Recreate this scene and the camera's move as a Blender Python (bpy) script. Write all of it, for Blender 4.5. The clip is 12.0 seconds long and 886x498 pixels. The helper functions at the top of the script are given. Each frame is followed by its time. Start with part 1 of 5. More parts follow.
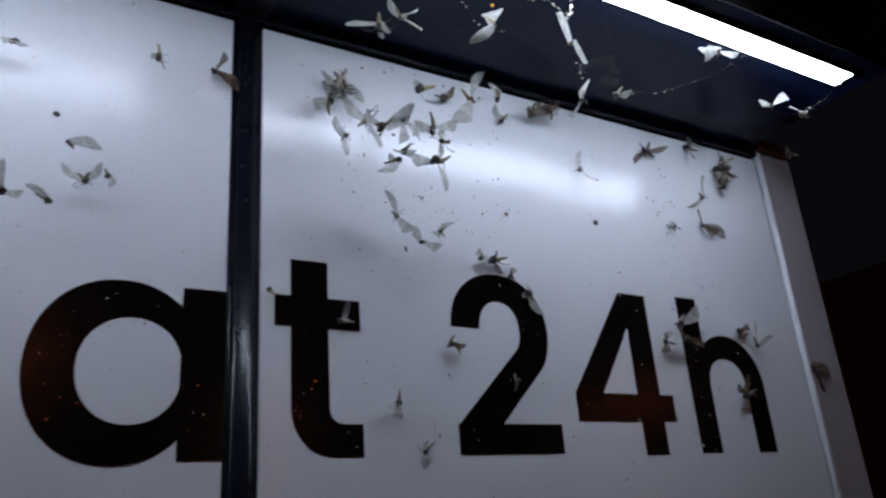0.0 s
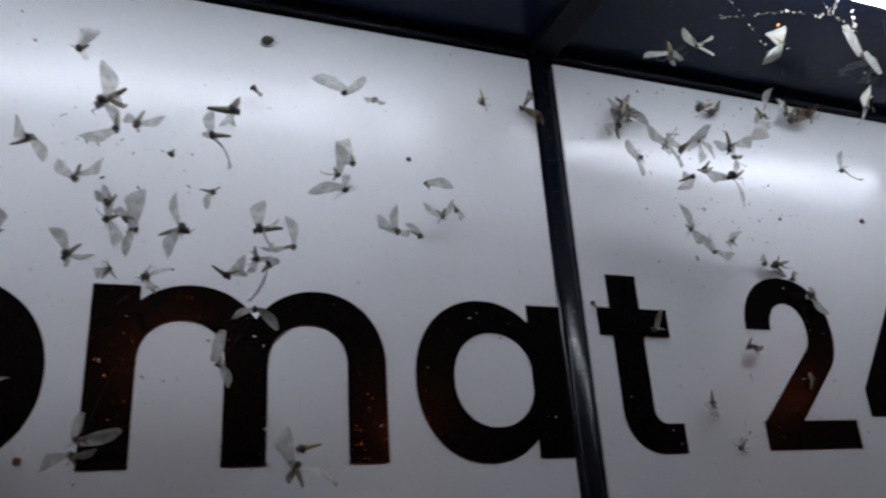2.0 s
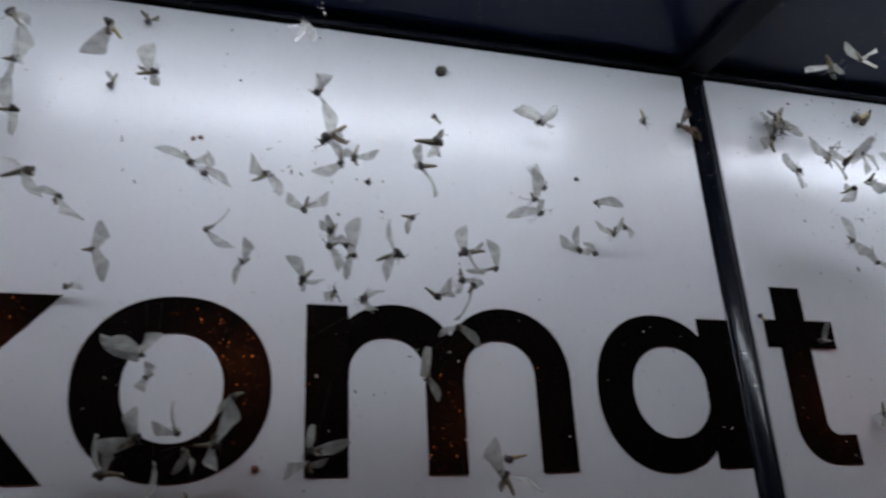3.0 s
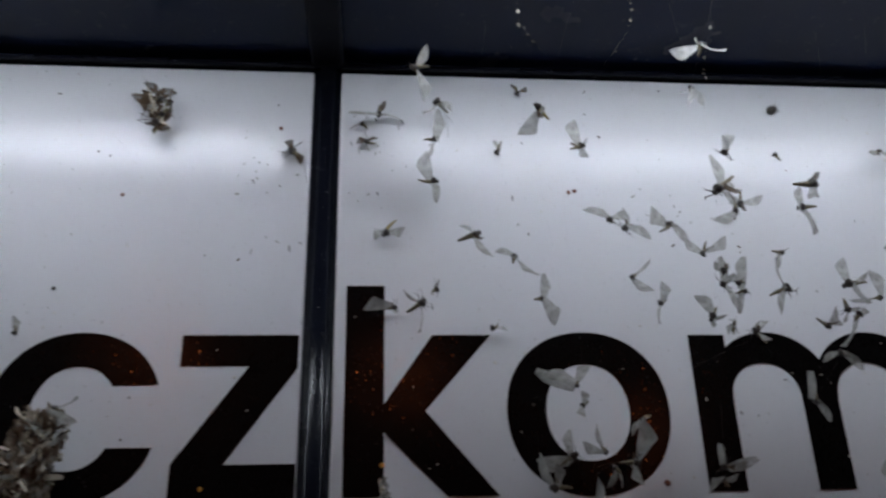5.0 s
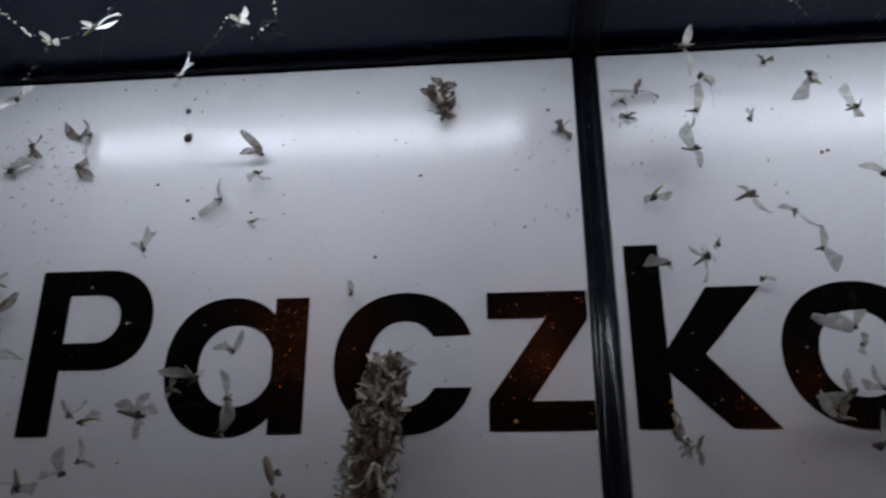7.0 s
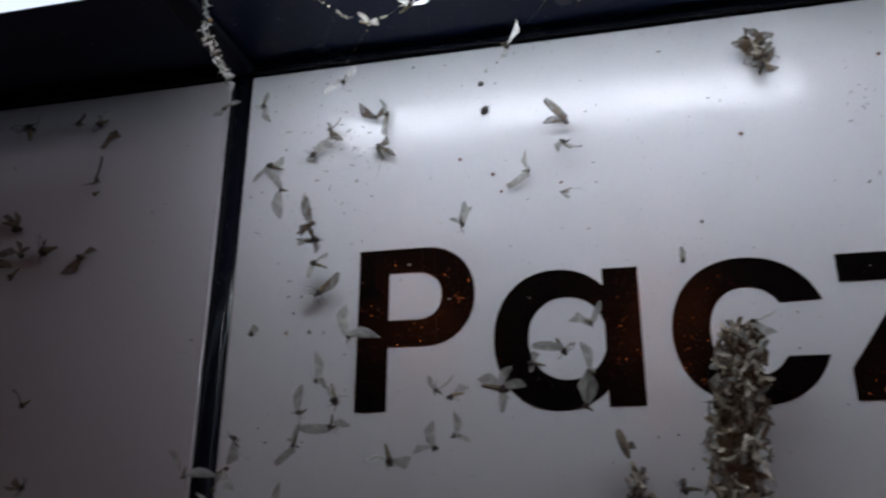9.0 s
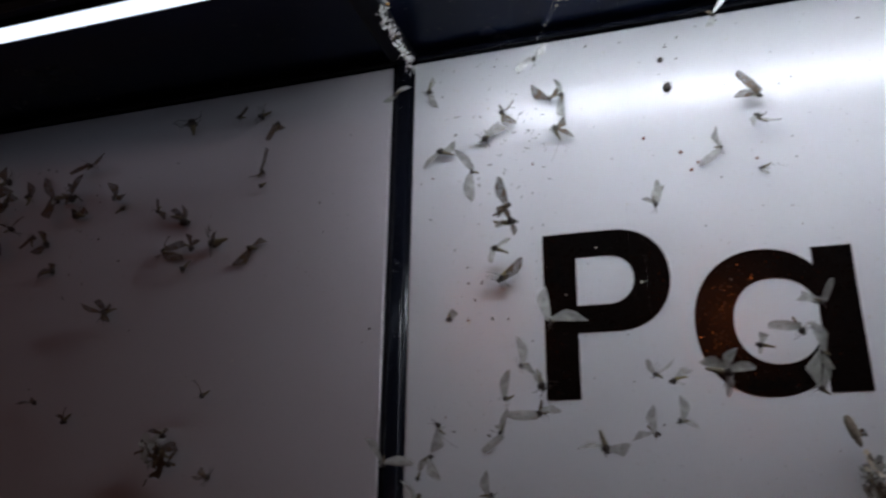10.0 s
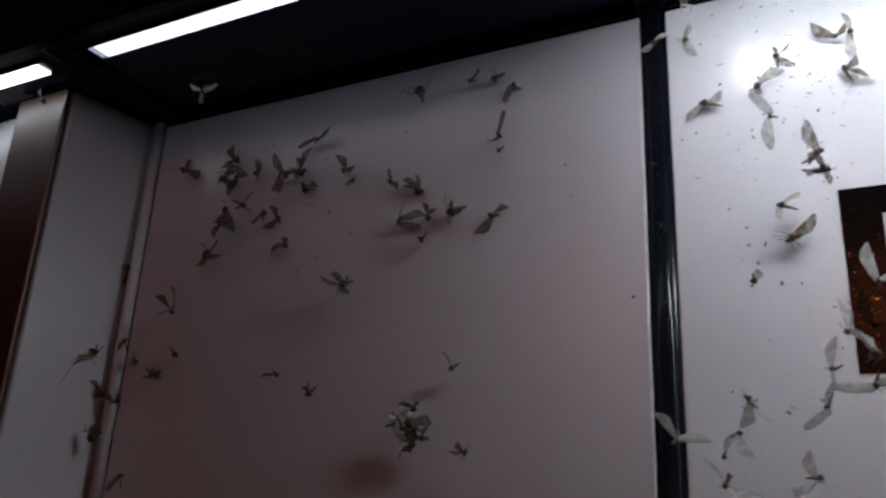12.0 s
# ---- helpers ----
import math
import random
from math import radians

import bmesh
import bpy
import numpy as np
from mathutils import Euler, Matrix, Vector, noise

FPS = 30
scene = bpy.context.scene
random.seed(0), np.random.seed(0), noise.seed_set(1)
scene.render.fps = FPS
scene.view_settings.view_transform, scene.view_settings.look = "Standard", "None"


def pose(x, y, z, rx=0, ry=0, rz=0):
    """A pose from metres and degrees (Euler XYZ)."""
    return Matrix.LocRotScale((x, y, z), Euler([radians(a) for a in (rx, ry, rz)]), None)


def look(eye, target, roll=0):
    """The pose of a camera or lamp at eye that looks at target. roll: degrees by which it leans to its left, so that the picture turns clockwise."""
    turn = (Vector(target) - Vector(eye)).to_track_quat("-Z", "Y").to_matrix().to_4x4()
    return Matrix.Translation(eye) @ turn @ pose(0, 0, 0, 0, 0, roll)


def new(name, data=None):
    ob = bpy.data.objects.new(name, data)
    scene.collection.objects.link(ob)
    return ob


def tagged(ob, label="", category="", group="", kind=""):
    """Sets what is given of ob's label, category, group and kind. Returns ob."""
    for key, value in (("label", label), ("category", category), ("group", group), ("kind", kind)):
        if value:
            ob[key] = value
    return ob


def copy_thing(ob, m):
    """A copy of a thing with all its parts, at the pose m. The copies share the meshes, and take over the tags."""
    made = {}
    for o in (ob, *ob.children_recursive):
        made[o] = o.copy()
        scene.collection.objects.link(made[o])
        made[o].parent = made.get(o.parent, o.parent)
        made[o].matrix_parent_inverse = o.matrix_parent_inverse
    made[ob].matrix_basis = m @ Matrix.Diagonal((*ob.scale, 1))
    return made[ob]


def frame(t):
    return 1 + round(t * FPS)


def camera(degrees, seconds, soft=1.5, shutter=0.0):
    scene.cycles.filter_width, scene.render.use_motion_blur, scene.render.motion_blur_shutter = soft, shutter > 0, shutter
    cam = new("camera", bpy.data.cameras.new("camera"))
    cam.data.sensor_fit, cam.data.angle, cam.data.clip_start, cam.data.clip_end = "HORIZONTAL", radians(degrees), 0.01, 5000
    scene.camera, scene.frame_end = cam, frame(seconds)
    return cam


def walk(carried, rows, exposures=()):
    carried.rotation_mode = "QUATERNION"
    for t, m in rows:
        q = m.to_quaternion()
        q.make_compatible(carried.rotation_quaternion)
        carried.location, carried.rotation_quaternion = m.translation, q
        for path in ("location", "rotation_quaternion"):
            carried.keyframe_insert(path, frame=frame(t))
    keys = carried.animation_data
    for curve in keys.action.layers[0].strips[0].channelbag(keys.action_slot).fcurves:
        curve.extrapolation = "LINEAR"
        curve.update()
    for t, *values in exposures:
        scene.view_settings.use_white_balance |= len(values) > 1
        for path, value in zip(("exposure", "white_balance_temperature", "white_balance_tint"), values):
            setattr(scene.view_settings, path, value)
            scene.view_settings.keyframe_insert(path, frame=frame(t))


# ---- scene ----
cam = camera(59.6, 12.0, soft=2.4, shutter=0.4)
PATH = [
    (0, (-0.132, -0.41, 1.881), (0.861, 1.178, 2.582), -4.4),
    (0.5, (-0.159, -0.407, 1.88), (0.771, 1.222, 2.575), -4.1),
    (1, (-0.195, -0.405, 1.881), (0.666, 1.263, 2.573), -4.0),
    (1.5, (-0.228, -0.404, 1.883), (0.572, 1.292, 2.58), -3.8),
    (2, (-0.26, -0.404, 1.887), (0.452, 1.328, 2.59), -3.8),
    (2.5, (-0.289, -0.401, 1.888), (0.347, 1.357, 2.597), -3.4),
    (3, (-0.33, -0.405, 1.891), (0.219, 1.377, 2.613), -2.9),
    (3.2, (-0.344, -0.407, 1.892), (0.171, 1.382, 2.621), -2.7),
    (5, (-0.472, -0.44, 1.893), (-0.301, 1.404, 2.647), -1.5),
    (5.5, (-0.499, -0.46, 1.884), (-0.415, 1.389, 2.641), -0.7),
    (6, (-0.525, -0.478, 1.873), (-0.517, 1.377, 2.621), -0.1),
    (6.5, (-0.552, -0.487, 1.862), (-0.594, 1.365, 2.616), 0.1),
    (6.7, (-0.557, -0.492, 1.862), (-0.651, 1.365, 2.6), 0.0),
    (8.3, (-0.655, -0.499, 1.86), (-0.974, 1.358, 2.531), 0.5),
    (8.5, (-0.667, -0.501, 1.86), (-1.023, 1.351, 2.528), 0.5),
    (9, (-0.713, -0.504, 1.864), (-1.154, 1.338, 2.507), 0.3),
    (9.5, (-0.749, -0.505, 1.861), (-1.293, 1.311, 2.499), 0.4),
    (10, (-0.802, -0.509, 1.855), (-1.39, 1.288, 2.506), 0.8),
    (10.5, (-0.832, -0.509, 1.854), (-1.517, 1.261, 2.486), 1.4),
    (11, (-0.865, -0.506, 1.849), (-1.621, 1.234, 2.484), 1.9),
    (11.5, (-0.882, -0.514, 1.853), (-1.717, 1.199, 2.459), 2.3),
    (12, (-0.905, -0.507, 1.846), (-1.788, 1.177, 2.465), 2.8),
]
walk(cam, [(t, look(eye, target, roll)) for t, eye, target, roll in PATH], exposures=[(0.0, 0.08, 6100, 14), (1.0, 0.08, 6250, 14), (2.0, 0.08, 6700, 14), (6.5, -0.05, 6700, 14), (8.5, 0.12, 6750, 14), (9.5, 0.38, 6800, 14), (11.0, 0.86, 6880, 14), (12.0, 1.24, 6950, 14)])

# ---- night sky and lights ----
LED_WHITE = (0.78, 0.88, 1.0)
LED_POWER = 28.0

world = bpy.data.worlds.new("night")
scene.world = world
world.use_nodes = True
wn = world.node_tree
wn.nodes["Background"].inputs["Color"].default_value = (0.010, 0.009, 0.012, 1)
wn.nodes["Background"].inputs["Strength"].default_value = 0.25


# ---- materials ----
class Mat:
    """A small wrapper to write node materials in few lines."""

    def __init__(self, name):
        self.m = bpy.data.materials.new(name)
        self.m.use_nodes = True
        self.t = self.m.node_tree
        self.b = self.t.nodes["Principled BSDF"]
        self.out = self.t.nodes["Material Output"]
        self.co = self.t.nodes.new("ShaderNodeTexCoord")

    def n(self, kind, **vals):
        node = self.t.nodes.new(kind)
        for k, v in vals.items():
            node.inputs[k.replace("_", " ")].default_value = v
        return node

    def link(self, a, b):
        self.t.links.new(a, b)

    def noise(self, scale, detail=4.0, rough=0.55, stretch=None, coord="Object"):
        nz = self.n("ShaderNodeTexNoise", Scale=scale, Detail=detail, Roughness=rough)
        if stretch:
            mp = self.n("ShaderNodeMapping", Scale=stretch)
            self.link(self.co.outputs[coord], mp.inputs["Vector"])
            self.link(mp.outputs["Vector"], nz.inputs["Vector"])
        else:
            self.link(self.co.outputs[coord], nz.inputs["Vector"])
        return nz.outputs["Fac"]

    def mapr(self, fac, a, b, c, d):
        r = self.n("ShaderNodeMapRange")
        for i, v in enumerate((a, b, c, d)):
            r.inputs[i + 1].default_value = v
        self.link(fac, r.inputs[0])
        return r.outputs[0]

    def mix(self, fac, a, b, blend="MIX"):
        mx = self.t.nodes.new("ShaderNodeMix")
        mx.data_type, mx.blend_type = "RGBA", blend
        for sock, v in ((mx.inputs[0], fac), (mx.inputs[6], a), (mx.inputs[7], b)):
            if isinstance(v, (int, float)):
                sock.default_value = v
            elif isinstance(v, tuple):
                sock.default_value = (*v, 1)
            else:
                self.link(v, sock)
        return mx.outputs[2]

    def bump(self, fac, strength, distance):
        bp = self.n("ShaderNodeBump", Strength=strength, Distance=distance)
        self.link(fac, bp.inputs["Height"])
        self.link(bp.outputs["Normal"], self.b.inputs["Normal"])
        return bp

    def set(self, **vals):
        for k, v in vals.items():
            s = self.b.inputs[k.replace("_", " ")]
            if isinstance(v, tuple):
                s.default_value = (*v, 1)
            elif isinstance(v, (int, float)):
                s.default_value = v
            else:
                self.link(v, s)
        return self


def panel_paint(name, tint, gloss_low, gloss_high, seed, coat=1.0, stain=0.30):
    """Powder-coated sheet with orange-peel relief, faint grime and a web film that dulls its gloss in patches."""
    m = Mat(name)
    grime = m.noise(9.0 + seed, 3.0, 0.55, (1, 1, 0.45))
    speck = m.noise(420.0, 2.0, 0.6)
    c = m.mix(m.mapr(grime, 0.25, 0.85, 0.0, stain), tint, tuple(v * f for v, f in zip(tint, (0.80, 0.78, 0.74))))
    c = m.mix(m.mapr(speck, 0.66, 0.74, 0.0, 0.5), c, (0.25, 0.22, 0.19))
    film = m.noise(14.0 + 3 * seed, 2.0, 0.5)
    rough = m.mapr(film, 0.15, 0.85, gloss_low, gloss_high)
    m.set(Base_Color=c, Roughness=0.55, Specular_IOR_Level=0.12, Coat_Weight=coat, Coat_Roughness=rough, Coat_IOR=1.5)
    peel = m.noise(500.0, 1.0, 0.5, (0.50, 1, 1.0))
    relief = m.n("ShaderNodeBump", Strength=0.50, Distance=0.00046)
    m.link(peel, relief.inputs["Height"])
    m.link(relief.outputs["Normal"], m.b.inputs["Coat Normal"])
    m.bump(m.noise(240.0, 2.0), 0.03, 0.0008)
    return m.m


def dark_paint(name, colour, rough, peel=0.10, ior=1.45):
    m = Mat(name)
    dust = m.noise(160.0, 6.0, 0.7)
    wide = m.noise(11.0, 4.0, 0.6)
    c = m.mix(m.mapr(dust, 0.60, 0.80, 0.0, 0.20), colour, (0.16, 0.16, 0.17))
    c = m.mix(m.mapr(wide, 0.5, 0.8, 0.0, 0.15), c, (0.04, 0.043, 0.052))
    m.set(Base_Color=c, Roughness=m.mapr(wide, 0.3, 0.7, rough, rough + 0.15), IOR=ior)
    m.bump(m.noise(260.0, 2.0), peel, 0.001)
    return m.m


def film_black():
    """Satin black lettering film, with dust and scattered dried drops that glint."""
    m = Mat("black_film")
    dust = m.noise(300.0, 5.0, 0.7)
    c = m.mix(m.mapr(dust, 0.66, 0.80, 0.0, 0.35), (0.004, 0.0036, 0.0036), (0.06, 0.045, 0.035))
    wide = m.noise(60.0, 4.0)
    m.set(Base_Color=c, Roughness=m.mapr(wide, 0.35, 0.7, 0.150, 0.195), IOR=1.19, Coat_Roughness=0.115, Coat_IOR=1.5)
    drops = m.n("ShaderNodeTexVoronoi", Scale=400.0)
    m.link(m.co.outputs["Object"], drops.inputs["Vector"])
    bead = m.mapr(drops.outputs["Distance"], 0.22, 0.36, 1.0, 0.0)
    some = m.n("ShaderNodeSeparateColor")
    m.link(drops.outputs["Color"], some.inputs["Color"])
    chosen = m.mapr(some.outputs["Green"], 0.40, 0.42, 0.0, 1.0)
    patch = m.mapr(m.noise(45.0, 4.0, 0.6), 0.42, 0.52, 0.0, 1.0)

    def times(p, q):
        node = m.n("ShaderNodeMath")
        node.operation = "MULTIPLY"
        m.link(p, node.inputs[0])
        m.link(q, node.inputs[1])
        return node.outputs[0]

    m.link(times(times(bead, chosen), patch), m.b.inputs["Coat Weight"])
    # each dried drop is a small facet with a tilt of its own
    tilt = m.n("ShaderNodeCombineXYZ")
    m.link(m.mapr(some.outputs["Red"], 0.0, 1.0, -0.034, 0.034), tilt.inputs["X"])
    m.link(m.mapr(some.outputs["Blue"], 0.0, 1.0, -0.034, 0.034), tilt.inputs["Z"])
    geo = m.n("ShaderNodeNewGeometry")
    lean = m.n("ShaderNodeVectorMath")
    lean.operation = "ADD"
    m.link(geo.outputs["Normal"], lean.inputs[0])
    m.link(tilt.outputs["Vector"], lean.inputs[1])
    unit = m.n("ShaderNodeVectorMath")
    unit.operation = "NORMALIZE"
    m.link(lean.outputs["Vector"], unit.inputs[0])
    m.link(unit.outputs["Vector"], m.b.inputs["Coat Normal"])
    relief = m.bump(m.noise(430.0, 2.0, 0.5), 0.06, 0.0003)
    wave = m.n("ShaderNodeBump", Strength=0.25, Distance=0.003)
    m.link(m.noise(16.0, 1.0), wave.inputs["Height"])
    m.link(wave.outputs["Normal"], relief.inputs["Normal"])
    return m.m


def plain(name, colour, rough=0.6, vary=0.25, scale=60.0, bump=0.2, dist=0.0006, metal=0.0):
    m = Mat(name)
    f = m.noise(scale, 5.0, 0.6)
    g = m.noise(scale * 0.13, 3.0, 0.5)
    dark = tuple(v * (1 - vary) for v in colour)
    lite = tuple(min(1, v * (1 + vary)) for v in colour)
    c = m.mix(m.mapr(f, 0.3, 0.7, 0, 1), dark, lite)
    c = m.mix(m.mapr(g, 0.4, 0.7, 0, vary), c, tuple(v * 0.6 for v in colour))
    m.set(Base_Color=c, Roughness=rough, Metallic=metal)
    m.bump(f, bump, dist)
    return m.m


def glow(name, colour, strength):
    m = Mat(name)
    e = m.n("ShaderNodeEmission", Color=(*colour, 1), Strength=strength)
    m.link(e.outputs[0], m.out.inputs["Surface"])
    return m.m


PANEL_GLOSSY = panel_paint("white_panel_paint", (0.72, 0.73, 0.75), 0.065, 0.10, 0, 0.80)
PANEL_DULL = panel_paint("white_panel_paint_filmed", (0.72, 0.73, 0.75), 0.06, 0.32, 1, 0.7)
PANEL_SATIN = panel_paint("white_panel_paint_satin", (0.72, 0.73, 0.75), 0.06, 0.10, 3, 0.82)
# dim end of the locker: its low light is put into this greyer tint
PANEL_DIM_GREY = panel_paint("dim_grey_panel_paint", (0.56, 0.535, 0.56), 0.22, 0.24, 2, 1.0, 0.08)
POST_GREY = panel_paint("grey_post_paint", (0.40, 0.37, 0.38), 0.28, 0.32, 4)
BLACK_FILM = film_black()
SOFFIT = dark_paint("anthracite_soffit", (0.010, 0.017, 0.044), 0.15, 0.10, 1.25)
FRAME = dark_paint("anthracite_frame", (0.0045, 0.0055, 0.0095), 0.13, 0.08, 1.30)
RIB = dark_paint("anthracite_rib", (0.006, 0.008, 0.014), 0.45, 0.10, 1.25)
BROWN = dark_paint("red_brown_paint", (0.075, 0.021, 0.010), 0.26, 0.06, 1.65)
RUST = plain("rusty_corner", (0.10, 0.035, 0.02), 0.7)
LED_BRIGHT = glow("led_bright", LED_WHITE, LED_POWER)
LED_DIM = glow("led_dim", (0.64, 0.77, 1.0), LED_POWER * 0.040)
LED_END = glow("led_end", LED_WHITE, LED_POWER * 0.07)
LED_CAP = glow("led_cap", (0.62, 0.72, 1.0), LED_POWER * 0.008)
ASPHALT = plain("asphalt", (0.05, 0.05, 0.052), 0.9, 0.3, 40.0, 0.5, 0.004)
HOUSE = plain("dark_plaster", (0.06, 0.035, 0.025), 0.9, 0.2, 2.0, 0.1, 0.01)
FACADE = plain("far_facade", (0.30, 0.13, 0.06), 0.9, 0.2, 2.0, 0.1, 0.01)
POLE = plain("galvanised_pole", (0.3, 0.3, 0.31), 0.5, 0.15, 30.0, 0.1, 0.001, 0.7)
SODIUM = glow("sodium_lamp_glass", (1.0, 0.11, 0.016), 2.5)


# ---- mesh helpers ----
def mesh_object(name, bm, material, parent=None, smooth=False):
    me = bpy.data.meshes.new(name)
    bm.normal_update()
    bm.to_mesh(me)
    bm.free()
    if smooth:
        me.polygons.foreach_set("use_smooth", [True] * len(me.polygons))
    me.materials.append(material)
    ob = new(name, me)
    ob.parent = parent
    return ob


def part(name, bm, material, parent, label="", smooth=False):
    ob = mesh_object(name, bm, material, parent, smooth)
    return tagged(ob, label) if label else ob


def box_bm(x0, x1, y0, y1, z0, z1, bevel=0.0, segments=2, bm=None):
    bm2 = bmesh.new()
    bmesh.ops.create_cube(bm2, size=1.0)
    for v in bm2.verts:
        v.co = Vector((x0 + (v.co.x + 0.5) * (x1 - x0), y0 + (v.co.y + 0.5) * (y1 - y0), z0 + (v.co.z + 0.5) * (z1 - z0)))
    if bevel:
        bmesh.ops.bevel(bm2, geom=bm2.edges[:], offset=bevel, segments=segments, profile=0.5, affect="EDGES")
    if bm is None:
        return bm2
    tmp = bpy.data.meshes.new("tmp")
    bm2.to_mesh(tmp)
    bm2.free()
    bm.from_mesh(tmp)
    bpy.data.meshes.remove(tmp)
    return bm


def cylinder_bm(p0, p1, r0, r1, n=12, bm=None):
    bm = bm or bmesh.new()
    a, b = Vector(p0), Vector(p1)
    d = (b - a).normalized()
    u = d.orthogonal().normalized()
    w = d.cross(u)
    ring = []
    for p, r in ((a, r0), (b, r1)):
        ring.append([bm.verts.new(p + (u * math.cos(2 * math.pi * i / n) + w * math.sin(2 * math.pi * i / n)) * r) for i in range(n)])
    for i in range(n):
        bm.faces.new((ring[0][i], ring[0][(i + 1) % n], ring[1][(i + 1) % n], ring[1][i]))
    bm.faces.new(ring[0][::-1])
    bm.faces.new(ring[1])
    return bm


# ---- the parcel locker's header: panels, posts, canopy ----
TOP = 2.2
PANEL_BOTTOM = 1.74
BASE, XH, ASC, CAP = 1.927, 2.018, 2.0485, 2.042


def header_panel(x0, x1, y, material, label, z1=TOP, folded=()):
    root = mesh_object("header_panel", box_bm(x0, x1, y, y + 0.018, PANEL_BOTTOM, z1, 0.0012, 2), material, smooth=False)
    tagged(root, label, "panel", "header panels of the locker")
    for edge, side in folded:
        bm = bmesh.new()
        fold = [(0.0, 0.006), (0.0, 0.001), (0.0006, 0.0), (0.0012, -0.0004), (0.0019, -0.0002), (0.0025, 0.0004)]
        rows = [[bm.verts.new((edge + side * px, y + py, pz)) for px, py in fold] for pz in (PANEL_BOTTOM, z1 - 0.0005)]
        for i in range(len(fold) - 1):
            bm.faces.new((rows[0][i], rows[0][i + 1], rows[1][i + 1], rows[1][i]))
        bm.faces.new(rows[1])
        bmesh.ops.recalc_face_normals(bm, faces=bm.faces[:])
        part("edge_fold", bm, material, root, "rounded folded edge", smooth=True)
    return root


panel_4 = header_panel(0.0, 0.4835, 0.0, PANEL_GLOSSY, "white coated header panel with black lettering and dead mayflies")
panel_3 = header_panel(-0.4965, -0.0190, 0.0, PANEL_DULL, "white coated header panel with black lettering under cobweb film")
panel_2 = header_panel(-0.9945, -0.5145, 0.0, PANEL_SATIN, "white coated header panel with black lettering beside hanging debris")
panel_1 = header_panel(-1.5000, -1.0135, 0.0, PANEL_DIM_GREY, "plain coated header panel without lettering, dim light put into its grey tint", folded=((-1.0135, -1),))
panel_0 = header_panel(-2.05, -1.612, -0.074, PANEL_GLOSSY, "plain white header panel of the deeper end module")


def frame_post(x, half=0.0078):
    """Dark extruded profile: two recessed flanges and a proud rounded middle band."""
    bm = bmesh.new()
    band = [(half * 0.62 * math.cos(radians(a)), 0.0008 - 0.0030 * math.sin(radians(a)) ** 0.45) for a in range(180, -1, -15)]
    profile = [(-half, 0.010), (-half, 0.0012), (-half * 0.68, 0.0022)] + band + [(half * 0.68, 0.0022), (half, 0.0012), (half, 0.010)]
    rows = [[bm.verts.new((x + px, py, z)) for px, py in profile] for z in (PANEL_BOTTOM, 2.209)]
    for i in range(len(profile) - 1):
        bm.faces.new((rows[0][i], rows[0][i + 1], rows[1][i + 1], rows[1][i]))
    bm.faces.new(rows[1])
    bmesh.ops.recalc_face_normals(bm, faces=bm.faces[:])
    ob = mesh_object("frame_post", bm, FRAME, smooth=True)
    return tagged(ob, "dark anthracite metal post between two header panels", "post", "posts between the panels")


for post_x, post_half in ((-0.0099, 0.0098), (-0.5055, 0.0086), (-1.004, 0.0093)):
    frame_post(post_x, post_half)

# frieze above the panels, with a thin proud lip
mesh_object("trim_frieze", box_bm(-1.50, 0.4845, 0.002, 0.016, TOP, 2.2105, 0.0008, 1), FRAME)
tagged(bpy.data.objects["trim_frieze"], "dark metal frieze strip above the header panels", "trim", kind="structure")
mesh_object("trim_lip", box_bm(-1.50, 0.4845, -0.0035, 0.002, 2.2020, 2.2062, 0.0012, 2), FRAME)
tagged(bpy.data.objects["trim_lip"], "thin proud dark metal lip above the panels", "trim", kind="structure")

# backing wall behind the panels and the plain locker body down to the ground
mesh_object("wall_backing", box_bm(-2.3, 0.538, 0.019, 0.60, 0.0, 2.209), FRAME)
tagged(bpy.data.objects["wall_backing"], "dark metal body of the parcel locker", "wall", kind="structure")

# end post at the outer end: white frame with a rounded bead
end_post = mesh_object("end_post", box_bm(0.4885, 0.5360, -0.0015, 0.05, PANEL_BOTTOM, 2.208, 0.002, 2), POST_GREY)
tagged(end_post, "pale grey end post of the locker with a vertical bead", "post")
part("bead", cylinder_bm((0.4868, -0.0015, PANEL_BOTTOM), (0.4868, -0.0015, 2.206), 0.0031, 0.0031, 14), PANEL_GLOSSY, end_post, "white rounded bead", smooth=True)
part("corner_cap", box_bm(0.4850, 0.5365, -0.006, 0.05, 2.2085, 2.2225, 0.003, 2), RUST, end_post, "rust-brown corner cap")

# deeper end module: side cheek, brown front strip, corner bead
cheek_bm = box_bm(-1.575, -1.5370, -0.083, 0.018, PANEL_BOTTOM, 2.2055, 0.002, 2)
for cv in cheek_bm.verts:
    if cv.co.x > -1.545:
        cv.co.x += 0.0205 * (cv.co.y + 0.083) / 0.101
cheek = mesh_object("side_cheek", cheek_bm, PANEL_DIM_GREY)
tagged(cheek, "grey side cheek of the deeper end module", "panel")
part("front_strip", box_bm(-1.609, -1.5375, -0.090, -0.0835, PANEL_BOTTOM, 2.2055, 0.002, 2), BROWN, cheek, "glossy red-brown front strip")
part("corner_bead", cylinder_bm((-1.5076, -0.001, PANEL_BOTTOM), (-1.5076, -0.001, 2.204), 0.0056, 0.0056, 14), PANEL_DIM_GREY, cheek, "pale rounded corner bead", smooth=True)

